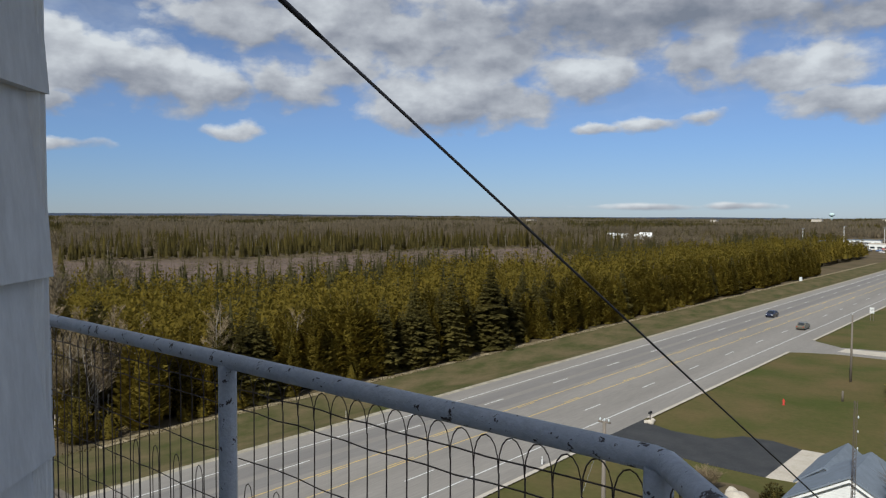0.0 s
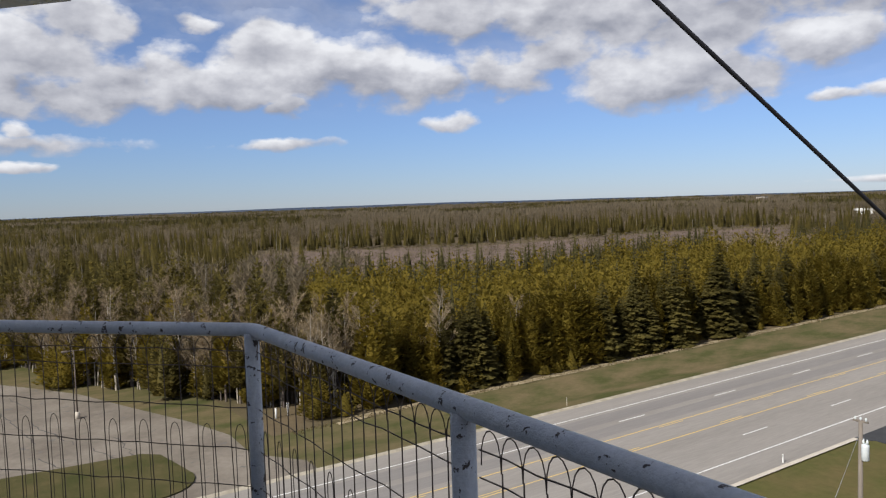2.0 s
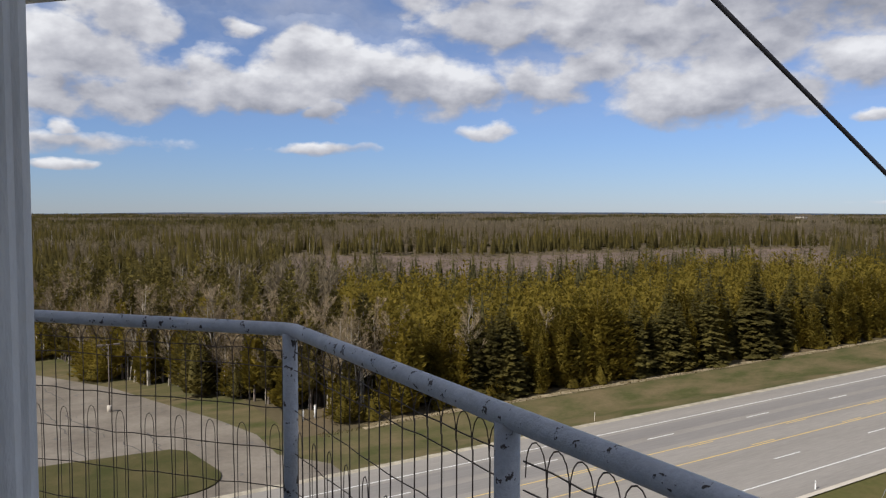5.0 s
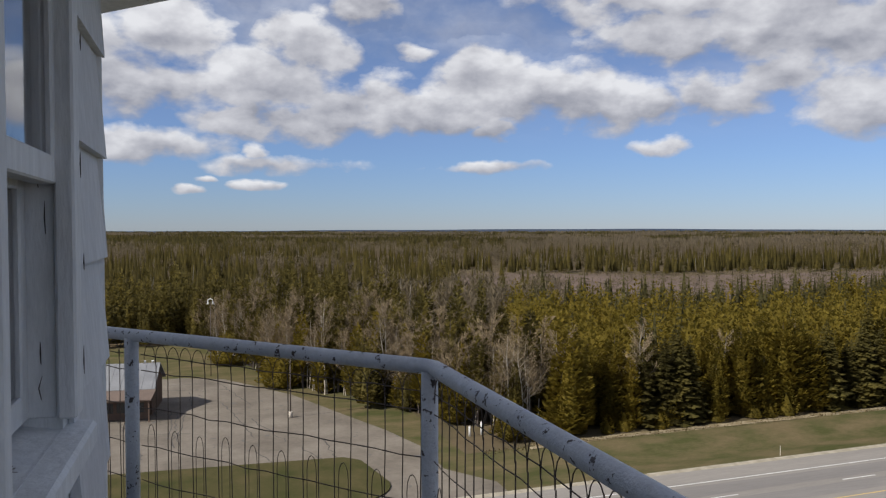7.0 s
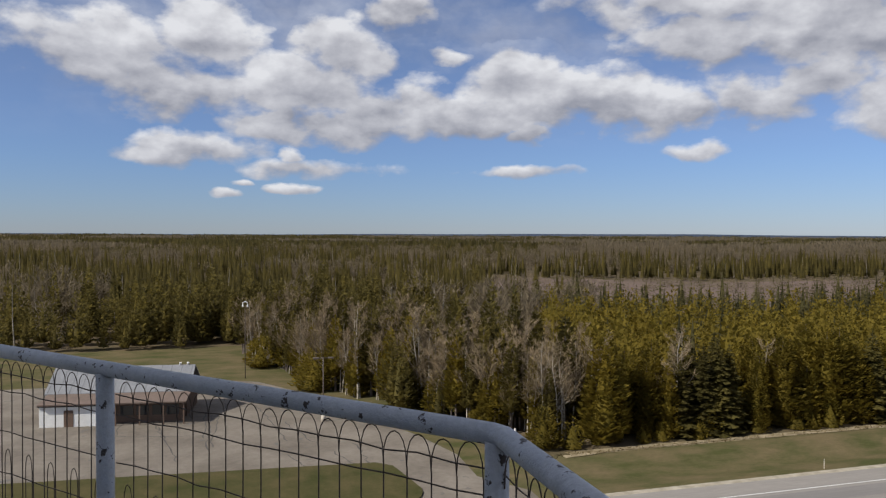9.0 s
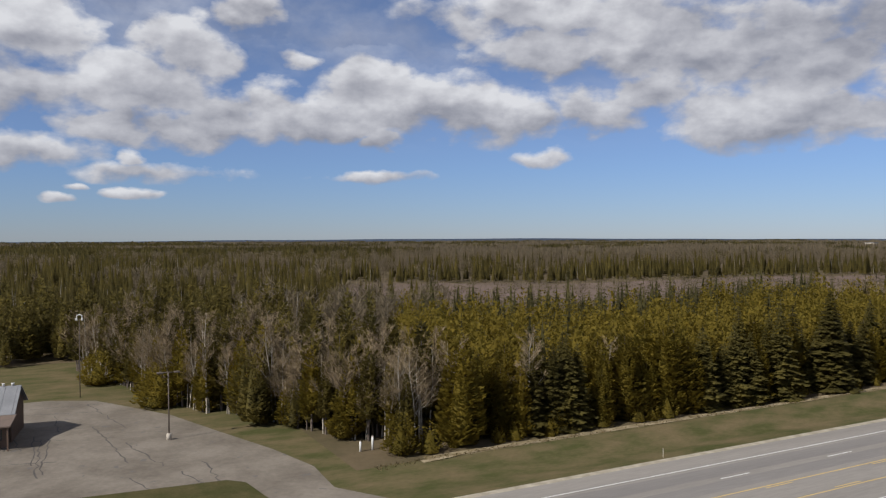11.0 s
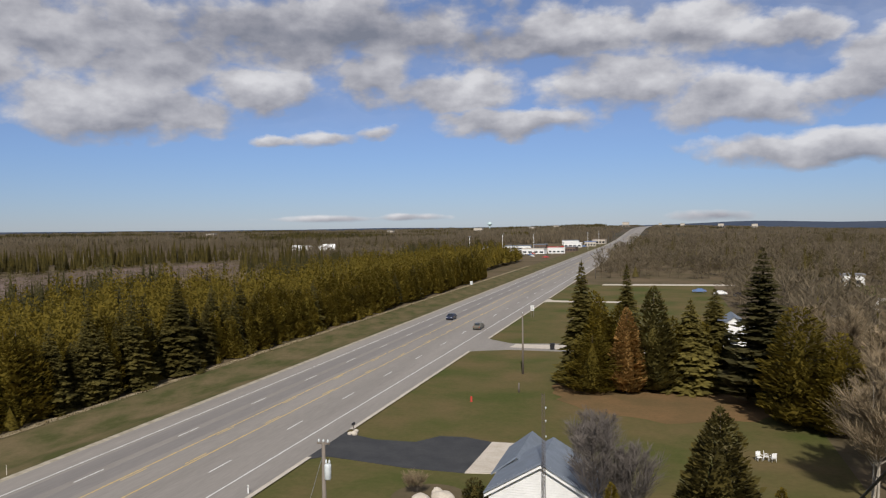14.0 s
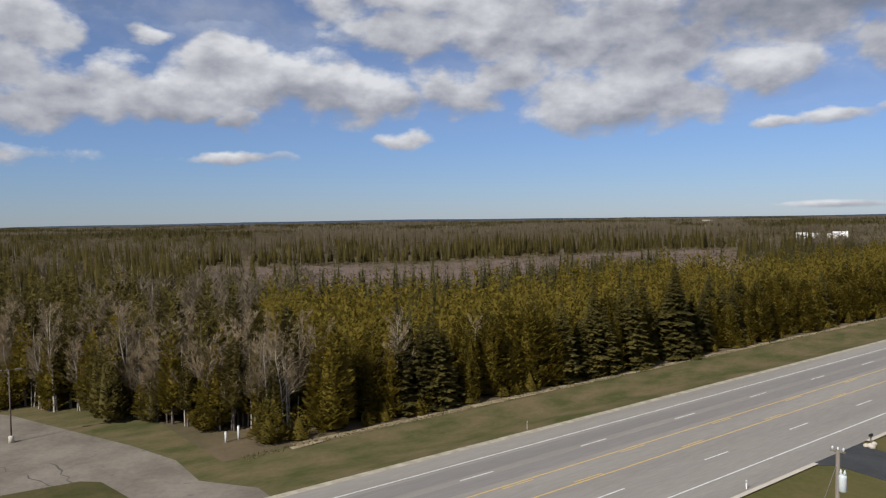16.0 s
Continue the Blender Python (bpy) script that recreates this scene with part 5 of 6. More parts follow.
# ---- things by the highway ----
def gable_house(name, label, x0, x1, y0, y1, eave, peak, roof_mat, wall_mat, ridge="y", over=0.35, category="house"):
    """Gabled house with its own walls, roof slabs, window and door parts left to the caller."""
    t = thing(name, label, category)
    bm = bmesh.new()
    if ridge == "y":
        mx = (x0 + x1) / 2
        prof = [(x0, eave), (mx, peak), (x1, eave), (x1, 0), (x0, 0)]
        va = [bm.verts.new((px, y0, pz)) for px, pz in prof]
        vb = [bm.verts.new((px, y1, pz)) for px, pz in prof]
    else:
        my = (y0 + y1) / 2
        prof = [(y0, eave), (my, peak), (y1, eave), (y1, 0), (y0, 0)]
        va = [bm.verts.new((x0, py, pz)) for py, pz in prof]
        vb = [bm.verts.new((x1, py, pz)) for py, pz in prof]
    bm.faces.new(va)
    bm.faces.new(vb[::-1])
    for i in range(5):
        bm.faces.new((va[i], vb[i], vb[(i + 1) % 5], va[(i + 1) % 5]))
    bmesh.ops.recalc_face_normals(bm, faces=bm.faces[:])
    part("wall", bm, wall_mat, t)
    for s in (-1, 1):
        bm = bmesh.new()
        if ridge == "y":
            mx, half, run = (x0 + x1) / 2, (x1 - x0) / 2, (x1 - x0) / 2 + over
            drop = (peak - eave) / half * run
            pts = [(mx, y0 - over, peak + 0.02), (mx + s * run, y0 - over, peak + 0.02 - drop), (mx + s * run, y1 + over, peak + 0.02 - drop), (mx, y1 + over, peak + 0.02)]
        else:
            my, half, run = (y0 + y1) / 2, (y1 - y0) / 2, (y1 - y0) / 2 + over
            drop = (peak - eave) / half * run
            pts = [(x0 - over, my, peak + 0.02), (x0 - over, my + s * run, peak + 0.02 - drop), (x1 + over, my + s * run, peak + 0.02 - drop), (x1 + over, my, peak + 0.02)]
        lo = [bm.verts.new(p) for p in pts]
        hi = [bm.verts.new((p[0], p[1], p[2] + 0.14)) for p in pts]
        bm.faces.new(lo)
        bm.faces.new(hi)
        for i in range(4):
            bm.faces.new((lo[i], lo[(i + 1) % 4], hi[(i + 1) % 4], hi[i]))
        bmesh.ops.recalc_face_normals(bm, faces=bm.faces[:])
        part("roof", bm, roof_mat, t)
    return t


house = gable_house("house", "white sided house with blue grey shingled roof", -12.6, -4.2, 58.6, 65.4, 2.75, 5.2, M_ROOF, M_SIDING)
house_wall_y = 58.6
zz = 0.35
while zz < 5.0:
    half = 4.2 if zz < 2.75 else 4.2 * (5.2 - zz) / 2.45
    if half > 0.3:
        part("siding_board", boxbm((-8.4 - half + 0.02, house_wall_y - 0.022, zz), (-8.4 + half - 0.02, house_wall_y - 0.001, zz + 0.19)), M_SIDING, house)
    zz += 0.2
for s in (-1, 1):
    bm = bmesh.new()
    a, b = Vector((-8.4, 58.22, 5.14)), Vector((-8.4 + s * 4.5, 58.22, 5.14 - 2.63))
    vs = [bm.verts.new(p) for p in (a, b, b - Vector((0, 0, 0.2)), a - Vector((0, 0, 0.2)))]
    ws = [bm.verts.new(v.co + Vector((0, 0.03, 0))) for v in vs]
    bm.faces.new(vs), bm.faces.new(ws[::-1])
    for i in range(4):
        bm.faces.new((vs[i], vs[(i + 1) % 4], ws[(i + 1) % 4], ws[i]))
    part("rake_board", bm, M_SIDING, house)
garage = gable_house("garage", "low white garage with blue grey roof", -13.2, -9.4, 64.0, 71.6, 2.5, 3.9, M_ROOF, M_SIDING)

# lattice aerial mast beside the gable
mast = thing("aerial_mast", "slender dark lattice aerial mast beside the house", "mast", (-8.0, 57.4, 0))
for k in range(3):
    a = radians(120 * k + 30)
    part("leg", tube([(0.16 * math.cos(a), 0.16 * math.sin(a), 0), (0.12 * math.cos(a), 0.12 * math.sin(a), 11.0)], 0.018, 5), M_WIRE, mast)
bm = bmesh.new()
for i in range(36):
    z = 0.2 + i * 0.3
    for k in range(3):
        a, b = radians(120 * k + 30), radians(120 * (k + 1) + 30)
        add_tube(bm, [(0.15 * math.cos(a), 0.15 * math.sin(a), z), (0.15 * math.cos(b), 0.15 * math.sin(b), z + 0.3)], 0.011, 3, False)
part("lattice", bm, M_WIRE, mast)
for z in (7.6, 8.8, 9.8):
    part("insulator", tube([(0.2, 0, z), (0.2, 0, z + 0.1), (0.2, 0, z + 0.2)], [0.02, 0.06, 0.02], 8), M_PORCELAIN, mast)


def utility_pole(x, y, h, lean=0.0, crossarm=True, transformer=False):
    t = thing("utility_pole", "weathered wooden utility pole" + (" with a pale transformer" if transformer else " beside the highway"), "utility pole", (x, y, 0))
    part("pole", tube([(0, 0, -0.1), (0, 0, h * 0.5), (0, 0, h)], [0.17, 0.14, 0.105], 10), M_POLEWOOD, t)
    for dx in (-0.28, 0.0, 0.28) if transformer else (0.0,):
        part("insulator", tube([(dx, 0, h - 0.05), (dx, 0, h + 0.10), (dx, 0, h + 0.16)], [0.03, 0.06, 0.02], 8), M_PORCELAIN, t)
    if crossarm:
        part("crossarm", boxbm((-0.4, -0.05, h - 0.12), (0.4, 0.05, h - 0.02), 0.01), M_POLEWOOD, t)
    if transformer:
        part("tank", tube([(0.30, -0.1, h - 2.1), (0.30, -0.1, h - 2.06), (0.30, -0.1, h - 1.35), (0.30, -0.1, h - 1.25), (0.30, -0.1, h - 1.2)], [0.16, 0.2, 0.2, 0.19, 0.1], 14), M_PORCELAIN, t, "pale grey transformer tank")
        for dx in (0.2, 0.4):
            part("bushing", tube([(dx, -0.1, h - 1.22), (dx, -0.1, h - 1.1), (dx, -0.1, h - 0.95)], [0.05, 0.07, 0.025], 8), M_PORCELAIN, t)
        part("bracket", boxbm((0.08, -0.14, h - 1.75), (0.14, 0.0, h - 1.6)), M_STEEL, t)
        part("stay_wire", tube([(0, 0, h - 0.6), (-1.6, -5.2, 0.05)], 0.012, 5), M_STEEL, t)
    return t


utility_pole(-17.9, 39.6, 11.55, transformer=True)
utility_pole(-20.8, 119.5, 9.7, crossarm=False)
utility_pole(-27.5, 330, 11.0)
utility_pole(-29.5, 600, 13.0)

mailbox = thing("mailbox", "small mailbox on a post at the driveway's mouth", "mailbox", (-33.5, 80.6, 0))
part("post", boxbm((-0.05, -0.05, 0), (0.05, 0.05, 1.05), 0.01), M_POLEWOOD, mailbox)
bm = bmesh.new()
prof = [(-0.12, 1.05), (0.12, 1.05), (0.12, 1.2)] + [(0.12 * math.cos(radians(a)), 1.2 + 0.12 * math.sin(radians(a))) for a in (30, 60, 90, 120, 150)] + [(-0.12, 1.2)]
va = [bm.verts.new((px, -0.27, pz)) for px, pz in prof]
vb = [bm.verts.new((px, 0.27, pz)) for px, pz in prof]
bm.faces.new(va), bm.faces.new(vb[::-1])
for i in range(len(prof)):
    bm.faces.new((va[i], vb[i], vb[(i + 1) % len(prof)], va[(i + 1) % len(prof)]))
bmesh.ops.recalc_face_normals(bm, faces=bm.faces[:])
part("box", bm, M_BLACK, mailbox)
for k, (dx, dy, s) in enumerate(((0.3, -0.5, 0.42), (-0.25, -0.45, 0.32), (0.05, 0.5, 0.36))):
    bm = bmesh.new()
    bmesh.ops.create_icosphere(bm, subdivisions=2, radius=s)
    for v in bm.verts:
        v.co *= 1 + 0.25 * noise.noise(v.co * 3 + Vector((k * 7, 0, 0)))
        v.co.z *= 0.7
    o = tagged(part("stone", bm, M_CONC), "pale rounded stone at the driveway's mouth", "stone", "stones by the mailbox")
    o.location = (-33.5 + dx, 80.6 + dy, s * 0.5)


for k, (bx, by, sx, sz) in enumerate(((-19.2, 61.4, 0.85, 0.62), (-17.5, 62.4, 1.05, 0.66), (-18.4, 63.6, 0.5, 0.5))):
    bm = bmesh.new()
    bmesh.ops.create_icosphere(bm, subdivisions=3, radius=1.0)
    for v in bm.verts:
        v.co *= 1 + 0.22 * noise.noise(v.co * 1.3 + Vector((k * 5, 2, 0))) + 0.06 * noise.noise(v.co * 5)
        v.co = Vector((v.co.x * sx, v.co.y * sx * 0.7, v.co.z * sz))
    o = tagged(part("boulder", bm, M_CONC), "large pale boulder in the flower bed by the drive", "boulder", "boulders by the drive")
    o.location = (bx, by, sz * 0.55)
patch("flower_bed", arc(-19.0, 63.2, 3.4, 0, 345, 22), 0.03, M_FLOOR, "brown bare flower bed with boulders", "flower bed")
shrub = tree_thing("box_shrub", "dark rounded evergreen shrub at the house corner", "shrub", conifer_trunk(1.2), join(cedar_crown(R, 1.9, 1.15, 900, power=0.35, fine=1.6), core_cone(1.3, 0.6, 0.1)), M_BARK, M_DEEP)
shrub.matrix_basis = pose(-15.0, 63.6, 0)
w, t = bare_tree(R, 1.2, 1.1, 20, 40, 0.010, trunks=3)
tree_thing("bare_shrub", "low brown leafless shrub in the flower bed", "shrub", w, t, M_BARK, M_TWIG, "crown").matrix_basis = pose(-20.6, 63.4, 0)
for fx, fy, fh in ((-118, 470, 16), (-104, 505, 17), (-92, 560, 16), (-66, 700, 15), (-66, 820, 15)):
    fl = thing("lot_light", "thin pale light pole by the far sales lots", "lamp post", (fx, fy, 0), group="far light poles")
    part("pole", tube([(0, 0, -0.2), (0, 0, fh)], [0.16, 0.10], 6), M_SIDING, fl)
    part("lamp_head", boxbm((-0.9, -0.25, fh - 0.1), (0.9, 0.25, fh + 0.15), 0.05), M_STEEL, fl)


def marker_post(x, y, h, label, mat_=None, w=0.06):
    t = thing("marker_post", label, "marker post", (x, y, float(land(x, y))))
    part("blade", boxbm((-w, -w * 0.4, -0.1), (w, w * 0.4, h), 0.01), mat_ or M_SIDING, t)
    part("reflector", boxbm((-w * 0.7, -w * 0.4 - 0.012, h - 0.22), (w * 0.7, -w * 0.4 + 0.002, h - 0.08)), M_STEEL, t)


marker_post(-60.9, 58.9, 1.0, "white roadside delineator post on the verge", M_CONC, 0.04)
marker_post(-35.0, 60.0, 0.8, "white delineator post by the kerb")
for x, y, h in ((-78.5, 30.9, 1.15), (-78.6, 32.4, 1.5)):
    t = thing("gate_post", "stout pale post at the wood's corner", "post", (x, y, 0), group="posts at the wood's corner")
    part("shaft", tube([(0, 0, -0.1), (0, 0, h - 0.06), (0, 0, h)], [0.13, 0.13, 0.08], 10), M_SIDING, t)
    part("cap", tube([(0, 0, h), (0, 0, h + 0.04)], [0.14, 0.11], 10), M_CONC, t)
for x, y, s in ((-74.6, 174.0, 1.0), (-71.9, 290.0, 0.9)):
    t = thing("utility_pedestal", "pale utility cabinet at the edge of the woods", "utility box", (x, y, float(land(x, y))))
    part("cabinet", boxbm((-0.5 * s, -0.4 * s, 0.0), (0.5 * s, 0.4 * s, 1.5 * s), 0.04), M_SIDING, t)
    part("plinth", boxbm((-0.6 * s, -0.5 * s, -0.3), (0.6 * s, 0.5 * s, 0.06), 0.02), M_CONC, t)
    part("door", boxbm((-0.42 * s, -0.4 * s - 0.02, 0.15), (0.42 * s, -0.4 * s - 0.002, 1.35 * s), 0.008), M_PORCELAIN, t)

sign = thing("road_sign", "white two-post sign beside the highway", "sign", (-31.6, 193.0, 0))
for dx in (-0.3, 0.3):
    part("post", boxbm((dx - 0.05, -0.05, 0), (dx + 0.05, 0.05, 2.9)), M_POLEWOOD, sign)
part("panel", boxbm((-0.45, -0.09, 1.7), (0.45, -0.05, 3.0), 0.02), M_SIDING, sign)
for i in range(3):
    part("writing_bar", boxbm((-0.32, -0.1, 1.95 + i * 0.32), (0.32, -0.088, 2.08 + i * 0.32)), M_STEEL, sign)

bin_ = thing("wheeled_bin", "black wheeled rubbish bin by the side road", "bin", (-19.5, 143.4, 0.05))
bm = boxbm((-0.42, -0.42, 0.1), (0.42, 0.42, 1.15), 0.04)
for v in bm.verts:
    if v.co.z < 0.5:
        v.co.x *= 0.8
        v.co.y *= 0.8
part("body", bm, M_BLACK, bin_)
part("lid", boxbm((-0.46, -0.48, 1.15), (0.46, 0.46, 1.24), 0.03), M_BLACK, bin_)
for dx in (-0.36, 0.36):
    part("wheel", tube([(dx - 0.04, 0.36, 0.14), (dx + 0.04, 0.36, 0.14)], 0.14, 12), M_BLACK, bin_)

hyd = thing("fire_hydrant", "red fire hydrant on the lawn", "hydrant", (-24.2, 99.2, 0))
part("barrel", tube([(0, 0, 0), (0, 0, 0.08), (0, 0, 0.1), (0, 0, 0.65), (0, 0, 0.8)], [0.18, 0.18, 0.12, 0.12, 0.04], 12), M_RED, hyd)
for a in (0, 90, 180):
    part("outlet", tube([(0, 0, 0.5), (0.2 * math.cos(radians(a)), 0.2 * math.sin(radians(a)), 0.5)], 0.06, 8), M_RED, hyd)
stump = thing("yard_post", "short dark wooden post on the lawn", "post", (-19.0, 106.2, 0))
part("shaft", tube([(0, 0, -0.1), (0, 0, 1.3), (0, 0, 1.35)], [0.14, 0.12, 0.08], 8), M_POLEWOOD, stump)


def lawn_chair(x, y, a):
    t = thing("lawn_chair", "white plastic lawn chair on the grass", "chair", (x, y, 0), a, "lawn chairs")
    part("seat", boxbm((-0.25, -0.25, 0.38), (0.25, 0.25, 0.42), 0.015), M_SIDING, t)
    part("backrest", boxbm((-0.25, 0.22, 0.42), (0.25, 0.26, 0.9), 0.015, Matrix.Shear("XZ", 4, (0, 0.15))), M_SIDING, t)
    for dx in (-0.22, 0.22):
        for dy in (-0.22, 0.22):
            part("leg", tube([(dx, dy, 0), (dx, dy, 0.4)], 0.022, 6), M_SIDING, t)
        part("armrest", boxbm((dx - 0.03, -0.24, 0.6), (dx + 0.03, 0.24, 0.64), 0.01), M_SIDING, t)


for x, y, a in ((9.9, 81.0, 20), (10.6, 81.4, 80), (11.2, 81.0, 200)):
    lawn_chair(x, y, a)


def car(x, y, rz, paint, label):
    t = thing("car", label, "car", (x, y, 0.05), rz)
    bm = bmesh.new()
    prof = [(-2.2, 0.35), (-2.25, 0.7), (-2.1, 0.92), (-1.5, 0.98), (-0.95, 1.42), (0.55, 1.45), (1.25, 0.98), (2.05, 0.86), (2.25, 0.62), (2.2, 0.32)]
    rows_ = []
    for sx, k in ((-0.86, 0.78), (-0.72, 1.0), (0.72, 1.0), (0.86, 0.78)):
        rows_.append([bm.verts.new((sx * (0.86 if pz > 1.2 else 1.0), py, 0.3 + (pz - 0.3) * (1.0 if abs(sx) < 0.8 or pz < 0.8 else 0.97))) for py, pz in prof])
    for r0, r1 in zip(rows_, rows_[1:]):
        for i in range(len(prof)):
            bm.faces.new((r0[i], r0[(i + 1) % len(prof)], r1[(i + 1) % len(prof)], r1[i]))
    bm.faces.new(rows_[0]), bm.faces.new(rows_[-1][::-1])
    bmesh.ops.recalc_face_normals(bm, faces=bm.faces[:])
    part("body", bm, paint, t)
    for nm, pts in (("rear_window", [(-0.6, -1.52, 1.02), (0.6, -1.52, 1.02), (0.52, -1.02, 1.40), (-0.52, -1.02, 1.40)]), ("windscreen", [(-0.6, 1.24, 1.02), (0.6, 1.24, 1.02), (0.52, 0.64, 1.42), (-0.52, 0.64, 1.42)])):
        bm = bmesh.new()
        vs = [bm.verts.new(p) for p in pts]
        vo = [bm.verts.new(Vector(p) + Vector((0, math.copysign(0.025, p[1]), 0.03))) for p in pts]
        bm.faces.new(vs), bm.faces.new(vo[::-1])
        for i in range(4):
            bm.faces.new((vs[i], vs[(i + 1) % 4], vo[(i + 1) % 4], vo[i]))
        part(nm, bm, M_GLASS, t)
    for s in (-1, 1):
        part("side_window", boxbm((s * 0.76 - 0.02, -0.95, 1.02), (s * 0.76 + 0.02, 0.7, 1.34), 0.01), M_GLASS, t)
        for py in (-1.35, 1.4):
            wh = part("wheel", tube([(s * 0.68, py, 0.32), (s * 0.88, py, 0.32)], 0.32, 16), M_BLACK, t)
            part("rim", tube([(s * 0.875, py, 0.32), (s * 0.89, py, 0.32)], 0.2, 12), M_STEEL, wh)
        part("tail_light", boxbm((s * 0.62 - 0.14, -2.27, 0.66), (s * 0.62 + 0.14, -2.22, 0.8)), M_RED, t)
        part("headlight", boxbm((s * 0.6 - 0.16, 2.17, 0.62), (s * 0.6 + 0.16, 2.25, 0.76)), M_PORCELAIN, t)
    return t


car(-50.7, 184.5, 180, M_CARBLUE, "dark blue car driving on the highway")
car(-39.9, 168.8, 0, M_CARGOLD, "olive grey car driving on the highway")

# lamp and building by the lot
lamp = thing("lot_lamp", "slim dark lamp post on a concrete foot", "lamp post", (-93.9, 12.8, 0))
part("foot", tube([(0, 0, -0.1), (0, 0, 0.75), (0, 0, 0.8)], [0.3, 0.28, 0.22], 12), M_CONC, lamp)
part("pole", tube([(0, 0, 0.78), (0, 0, 8.0)], [0.09, 0.06], 8), M_BARK, lamp)
part("arm", tube([(0, -0.7, 8.0), (0, 0.7, 8.0)], 0.05, 6), M_BARK, lamp)
for s in (-1, 1):
    part("lamp_head", boxbm((-0.2, s * 0.95 - 0.35, 7.9), (0.2, s * 0.95 + 0.35, 8.1), 0.04), M_BARK, lamp)
tw = thing("twin_light_pole", "tall pole with a white twin lamp top", "lamp post", (-125.6, 4.6, 0))
part("pole", tube([(0, 0, -0.1), (0, 0, 11.9)], [0.07, 0.045], 8), M_BARK, tw)
part("yoke", tube([(0, -0.38, 11.9), (0, -0.36, 12.3), (0, 0, 12.45), (0, 0.36, 12.3), (0, 0.38, 11.9)], 0.08, 8), M_SIDING, tw)
for s in (-1, 1):
    part("lamp_head", tube([(0, s * 0.38, 11.55), (0, s * 0.38, 11.95)], [0.16, 0.12], 10), M_SIDING, tw)

store = gable_house("store", "low roadside store with pale metal roof and brown porch roof", -4.0, 4.0, -8.3, 8.3, 3.5, 5.85, M_METALROOF, M_BROWN, ridge="y", over=0.45, category="building")
store.matrix_basis = pose(-106.6, -11.3, 0, 0, 0, -8)
bm = bmesh.new()
pts = [(4.0, -8.3, 3.25), (8.2, -8.3, 2.7), (8.2, 8.9, 2.7), (4.0, 8.9, 3.25)]
lo = [bm.verts.new(p) for p in pts]
hi = [bm.verts.new((p[0], p[1], p[2] + 0.16)) for p in pts]
bm.faces.new(lo[::-1]), bm.faces.new(hi)
for i in range(4):
    bm.faces.new((lo[i], lo[(i + 1) % 4], hi[(i + 1) % 4], hi[i]))
bmesh.ops.recalc_face_normals(bm, faces=bm.faces[:])
part("porch_roof", bm, surface("tan_porch_roof", (0.17, 0.125, 0.10), (0.13, 0.098, 0.08), scale=1.0, fine=8), store, "tan brown porch roof")
part("white_front", boxbm((7.6, -8.2, 0), (7.75, -1.6, 2.72), 0.02), M_SIDING, store)
part("fascia", boxbm((7.75, -8.4, 2.5), (7.95, -1.4, 2.72), 0.02), M_BLACK, store)
part("door", boxbm((7.752, -5.4, 0), (7.80, -4.3, 2.05), 0.01), M_BROWN, store)
part("front_wall", boxbm((6.2, -1.6, 0), (6.35, 8.2, 2.85), 0.02), M_BROWN, store)
for y_ in (-0.4, 1.5, 3.4, 5.3, 7.0):
    part("front_window", boxbm((6.352, y_ - 0.75, 0.9), (6.40, y_ + 0.75, 2.1), 0.01), M_GLASS, store)
for y_ in (0.6, 3.4, 6.2, 8.6):
    part("porch_post", boxbm((7.9, y_ - 0.08, 0), (8.06, y_ + 0.08, 2.72)), M_BROWN, store)
for y_ in (-5.8, 6.8, 7.8):
    part("roof_vent", tube([(0, y_, 5.8), (0, y_, 6.2), (0, y_, 6.3)], [0.14, 0.14, 0.2], 8), M_SIDING, store)
for i in range(14):
    y_ = -8.4 + i * 1.29
    part("roof_seam", tube([(0, y_, 6.02), (4.4, y_, 6.02 - 0.5875 * 4.4)], 0.03, 4), M_METALROOF, store)

# ---- far buildings ----
def far_block(x, y, w, d, h, wall_mat, roof_mat, label, rz=0.0, bays=5):
    t = thing("commercial_building", label, "building", (x, y, float(land(x, y))), rz, "buildings along the highway")
    part("wall", boxbm((-w / 2, -d / 2, -0.5), (w / 2, d / 2, h)), wall_mat, t)
    part("roof", boxbm((-w / 2 - 0.3, -d / 2 - 0.3, h), (w / 2 + 0.3, d / 2 + 0.3, h + 0.5)), roof_mat, t)
    for i in range(bays):
        u = -w / 2 + (i + 0.5) * w / bays
        part("window", boxbm((u - w / bays * 0.32, -d / 2 - 0.06, 0.8), (u + w / bays * 0.32, -d / 2 + 0.01, h * 0.55)), M_GLASS, t)


RB = random.Random(77)
for x, y, w, h, m1, m2 in ((-128, 690, 24, 3.6, M_SIDING, M_ROOF), (-110, 560, 15, 3.6, M_SIDING, M_SIDING), (-98, 600, 18, 3.8, M_SIDING, M_CONC), (-82, 610, 13, 3.8, M_SIDING, M_SIDING), (-75, 650, 9, 3.6, M_BROWN, M_METALROOF), (-90, 650, 9, 3.4, M_CONC, M_RED), (-86, 760, 17, 4.2, M_SIDING, M_SIDING), (-72, 790, 11, 4.6, M_CONC, M_AWNING), (-70, 880, 14, 5, M_CONC, M_BROWN), (-100, 860, 18, 4.4, M_SIDING, M_ROOF), (-112, 720, 12, 3.8, M_BROWN, M_ROOF), (-15, 585, 12, 4, M_CONC, M_METALROOF), (-148, 640, 12, 3.6, M_SIDING, M_ROOF), (-120, 625, 10, 3.4, M_CONC, M_METALROOF)):
    far_block(x, y, w, 11, h, m1, m2, "low commercial building beside the far highway", RB.uniform(-8, 8), 4)
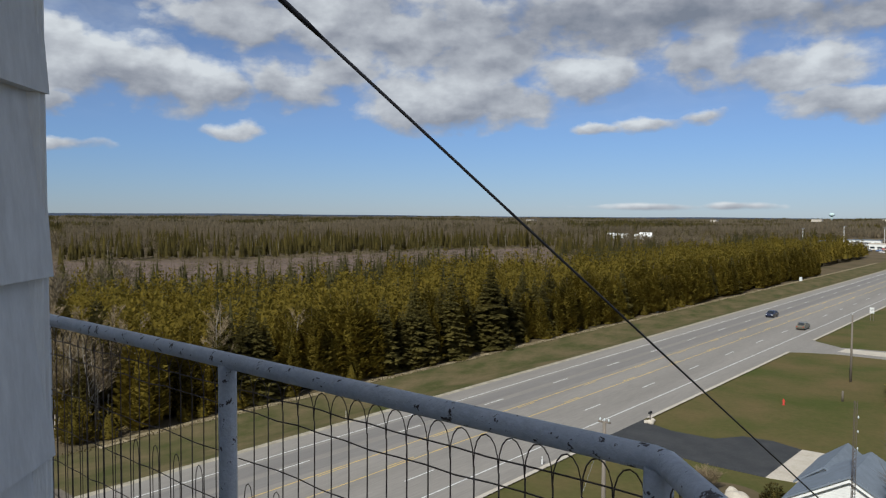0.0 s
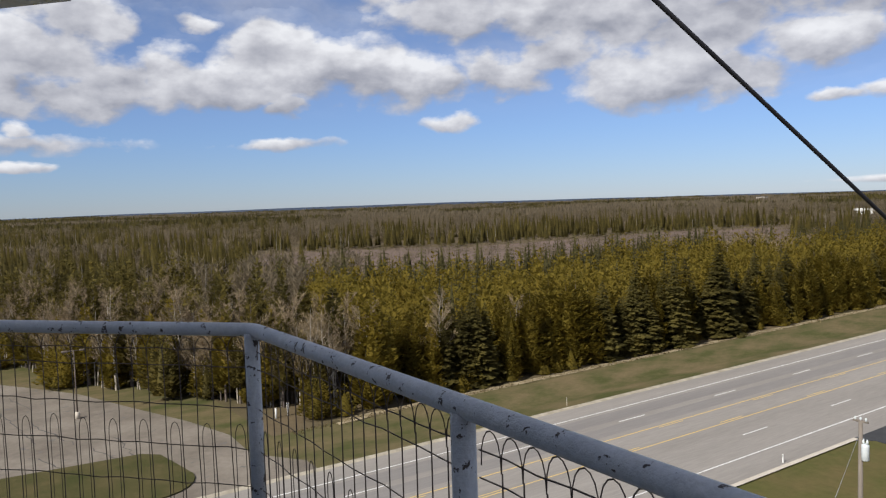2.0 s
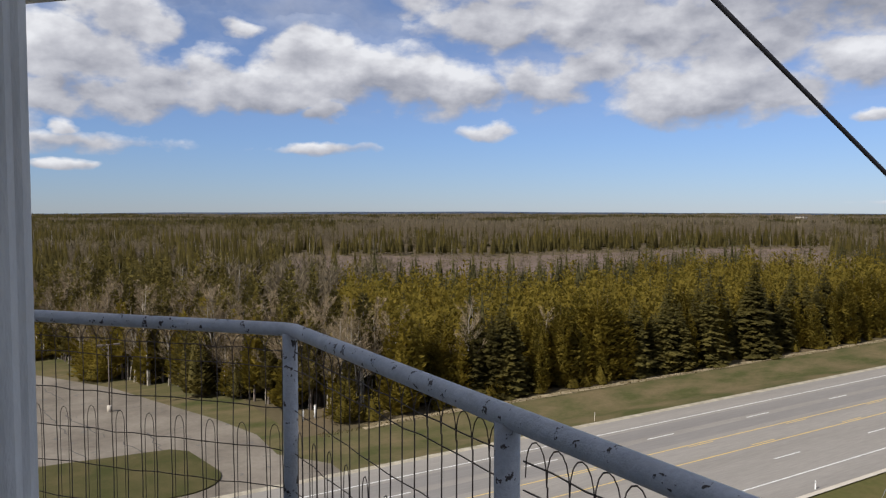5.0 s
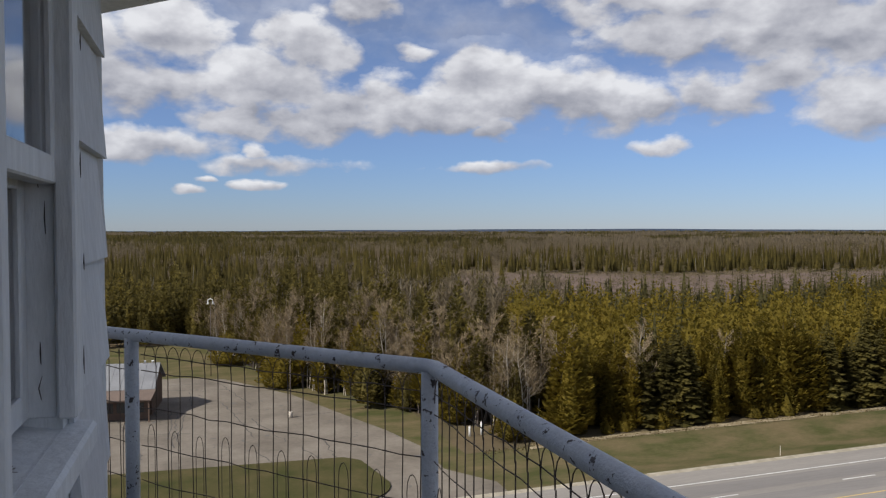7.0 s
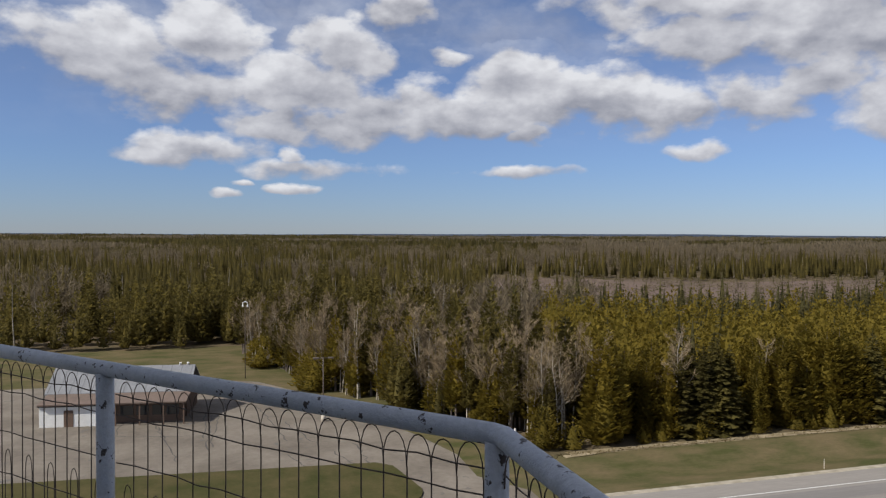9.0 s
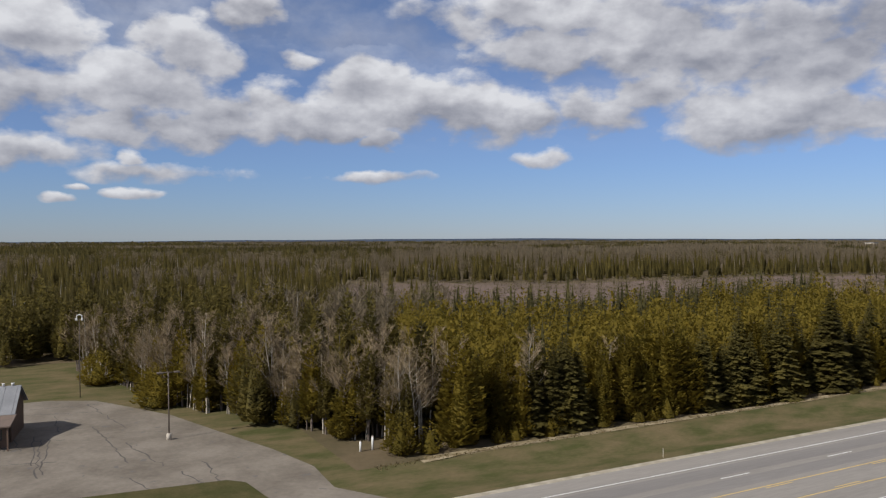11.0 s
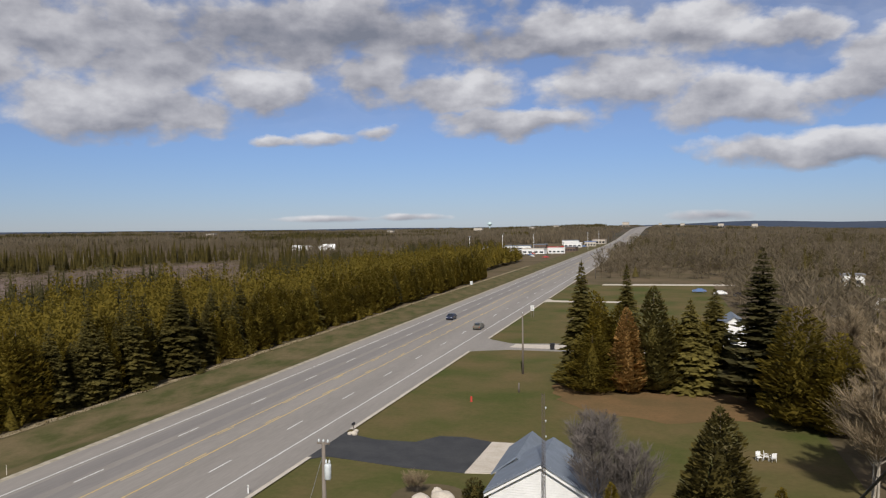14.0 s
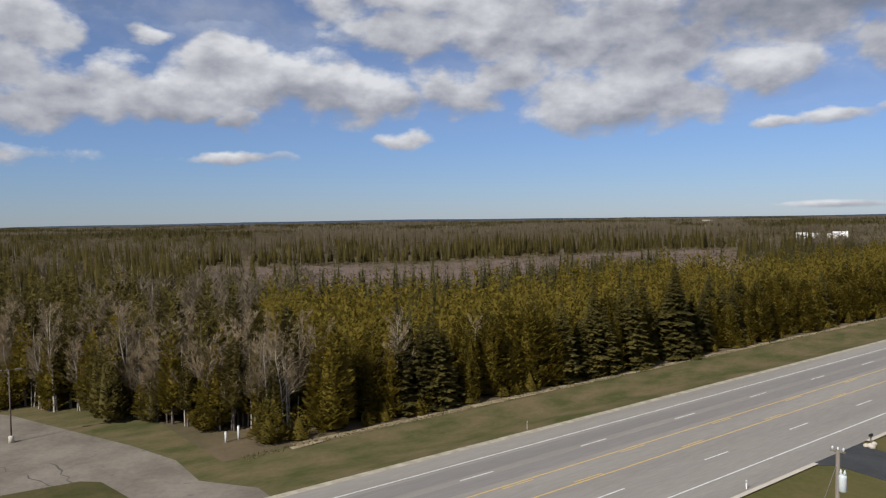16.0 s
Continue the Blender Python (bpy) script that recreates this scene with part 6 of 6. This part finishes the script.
for x, y, w, h in ((-340, 685, 14, 4), (-355, 700, 10, 4)):
    far_block(x, y, w, 10, h, M_SIDING, M_SIDING, "white farm building far across the woods", 20, 3)
for i, (x, y, w) in enumerate(((-980, 1510, 40), (-620, 1700, 26), (-420, 1750, 40), (-300, 1800, 30), (-250, 1850, 24), (-90, 1900, 30), (40, 1850, 20), (120, 1800, 24), (200, 1900, 26), (-10, 1950, 14))):
    far_block(x, y, w * 0.5, 14, 9 + 1.5 * (i % 3), M_CONC, M_METALROOF, "white building far off on the rise", 0, 4)
patch("far_lane", [(-22, 296), (26, 300), (26, 306), (-22, 302)], 0.07, M_CONC, "pale concrete lane beyond the yards", "pavement")
for x, y, w, h in ((66, 306, 7, 4.0), (42, 202, 4, 2.4), (53, 229, 5, 2.4)):
    far_block(x, y, w, 5, h, M_SIDING, M_METALROOF, "small white shed among the bare woods", 0, 1)
for bx, by, bw, bl, be, bp in ((-322, 688, 8, 9, 2.0, 4.2), (-306, 668, 11, 11, 2.2, 6.4)):
    barn = gable_house("barn", "white gabled barn far across the woods", -bw / 2, bw / 2, -bl / 2, bl / 2, be, bp, M_SIDING, M_SIDING, ridge="x", category="barn")
    barn.matrix_basis = pose(bx, by, 0, 0, 0, 25)
    part("door", boxbm((-1.6, -bl / 2 - 0.08, 0), (1.6, -bl / 2 + 0.01, 3.2)), M_BROWN, barn)
patch("clearing", [(50, 236), (70, 240), (88, 268), (90, 306), (66, 308), (58, 280)], 0.03, M_LAWN, "green clearing among the bare woods", "grass")
patch("clearing_track", [(52, 244), (56, 243), (74, 262), (76, 270), (72, 268)], 0.06, M_GRAVEL, "pale gravel track through the clearing", "track")
white_house = gable_house("white_house", "bright white gabled house behind the spruces", 8.5, 18.0, 150.0, 158.0, 3.0, 6.2, M_ROOF, M_SIDING, ridge="y")
part("window", boxbm((12.4, 149.92, 1.2), (13.8, 150.01, 2.4)), M_GLASS, white_house)
for x, y, a, m_, lab in ((18, 262, 90, M_SIDING, "white car parked in the far yard"), (24, 258, 70, M_CARBLUE, "dark car parked in the far yard"), (12, 270, 90, M_AWNING, "blue car parked in the far yard")):
    car(x, y, a, m_, lab)
for i in range(24):
    car(-72 - RB.uniform(0, 34), 520 + i * 13 + RB.uniform(-6, 6), RB.uniform(0, 180), RB.choice((M_SIDING, M_AWNING, M_CARBLUE, M_RED, M_STEEL)), "car parked on a far sales lot")

wtw = thing("water_tower", "pale green globe water tower on the horizon", "water tower", (-548, 2439, 6))
part("stem", tube([(0, 0, -10), (0, 0, 8), (0, 0, 14)], [3.2, 2.0, 3.5], 12), M_TEAL, wtw)
bm = bmesh.new()
bmesh.ops.create_uvsphere(bm, u_segments=18, v_segments=10, radius=8)
for v in bm.verts:
    v.co.z = v.co.z * 0.72 + 18
for f in bm.faces:
    f.smooth = True
part("tank", bm, M_TEAL, wtw)
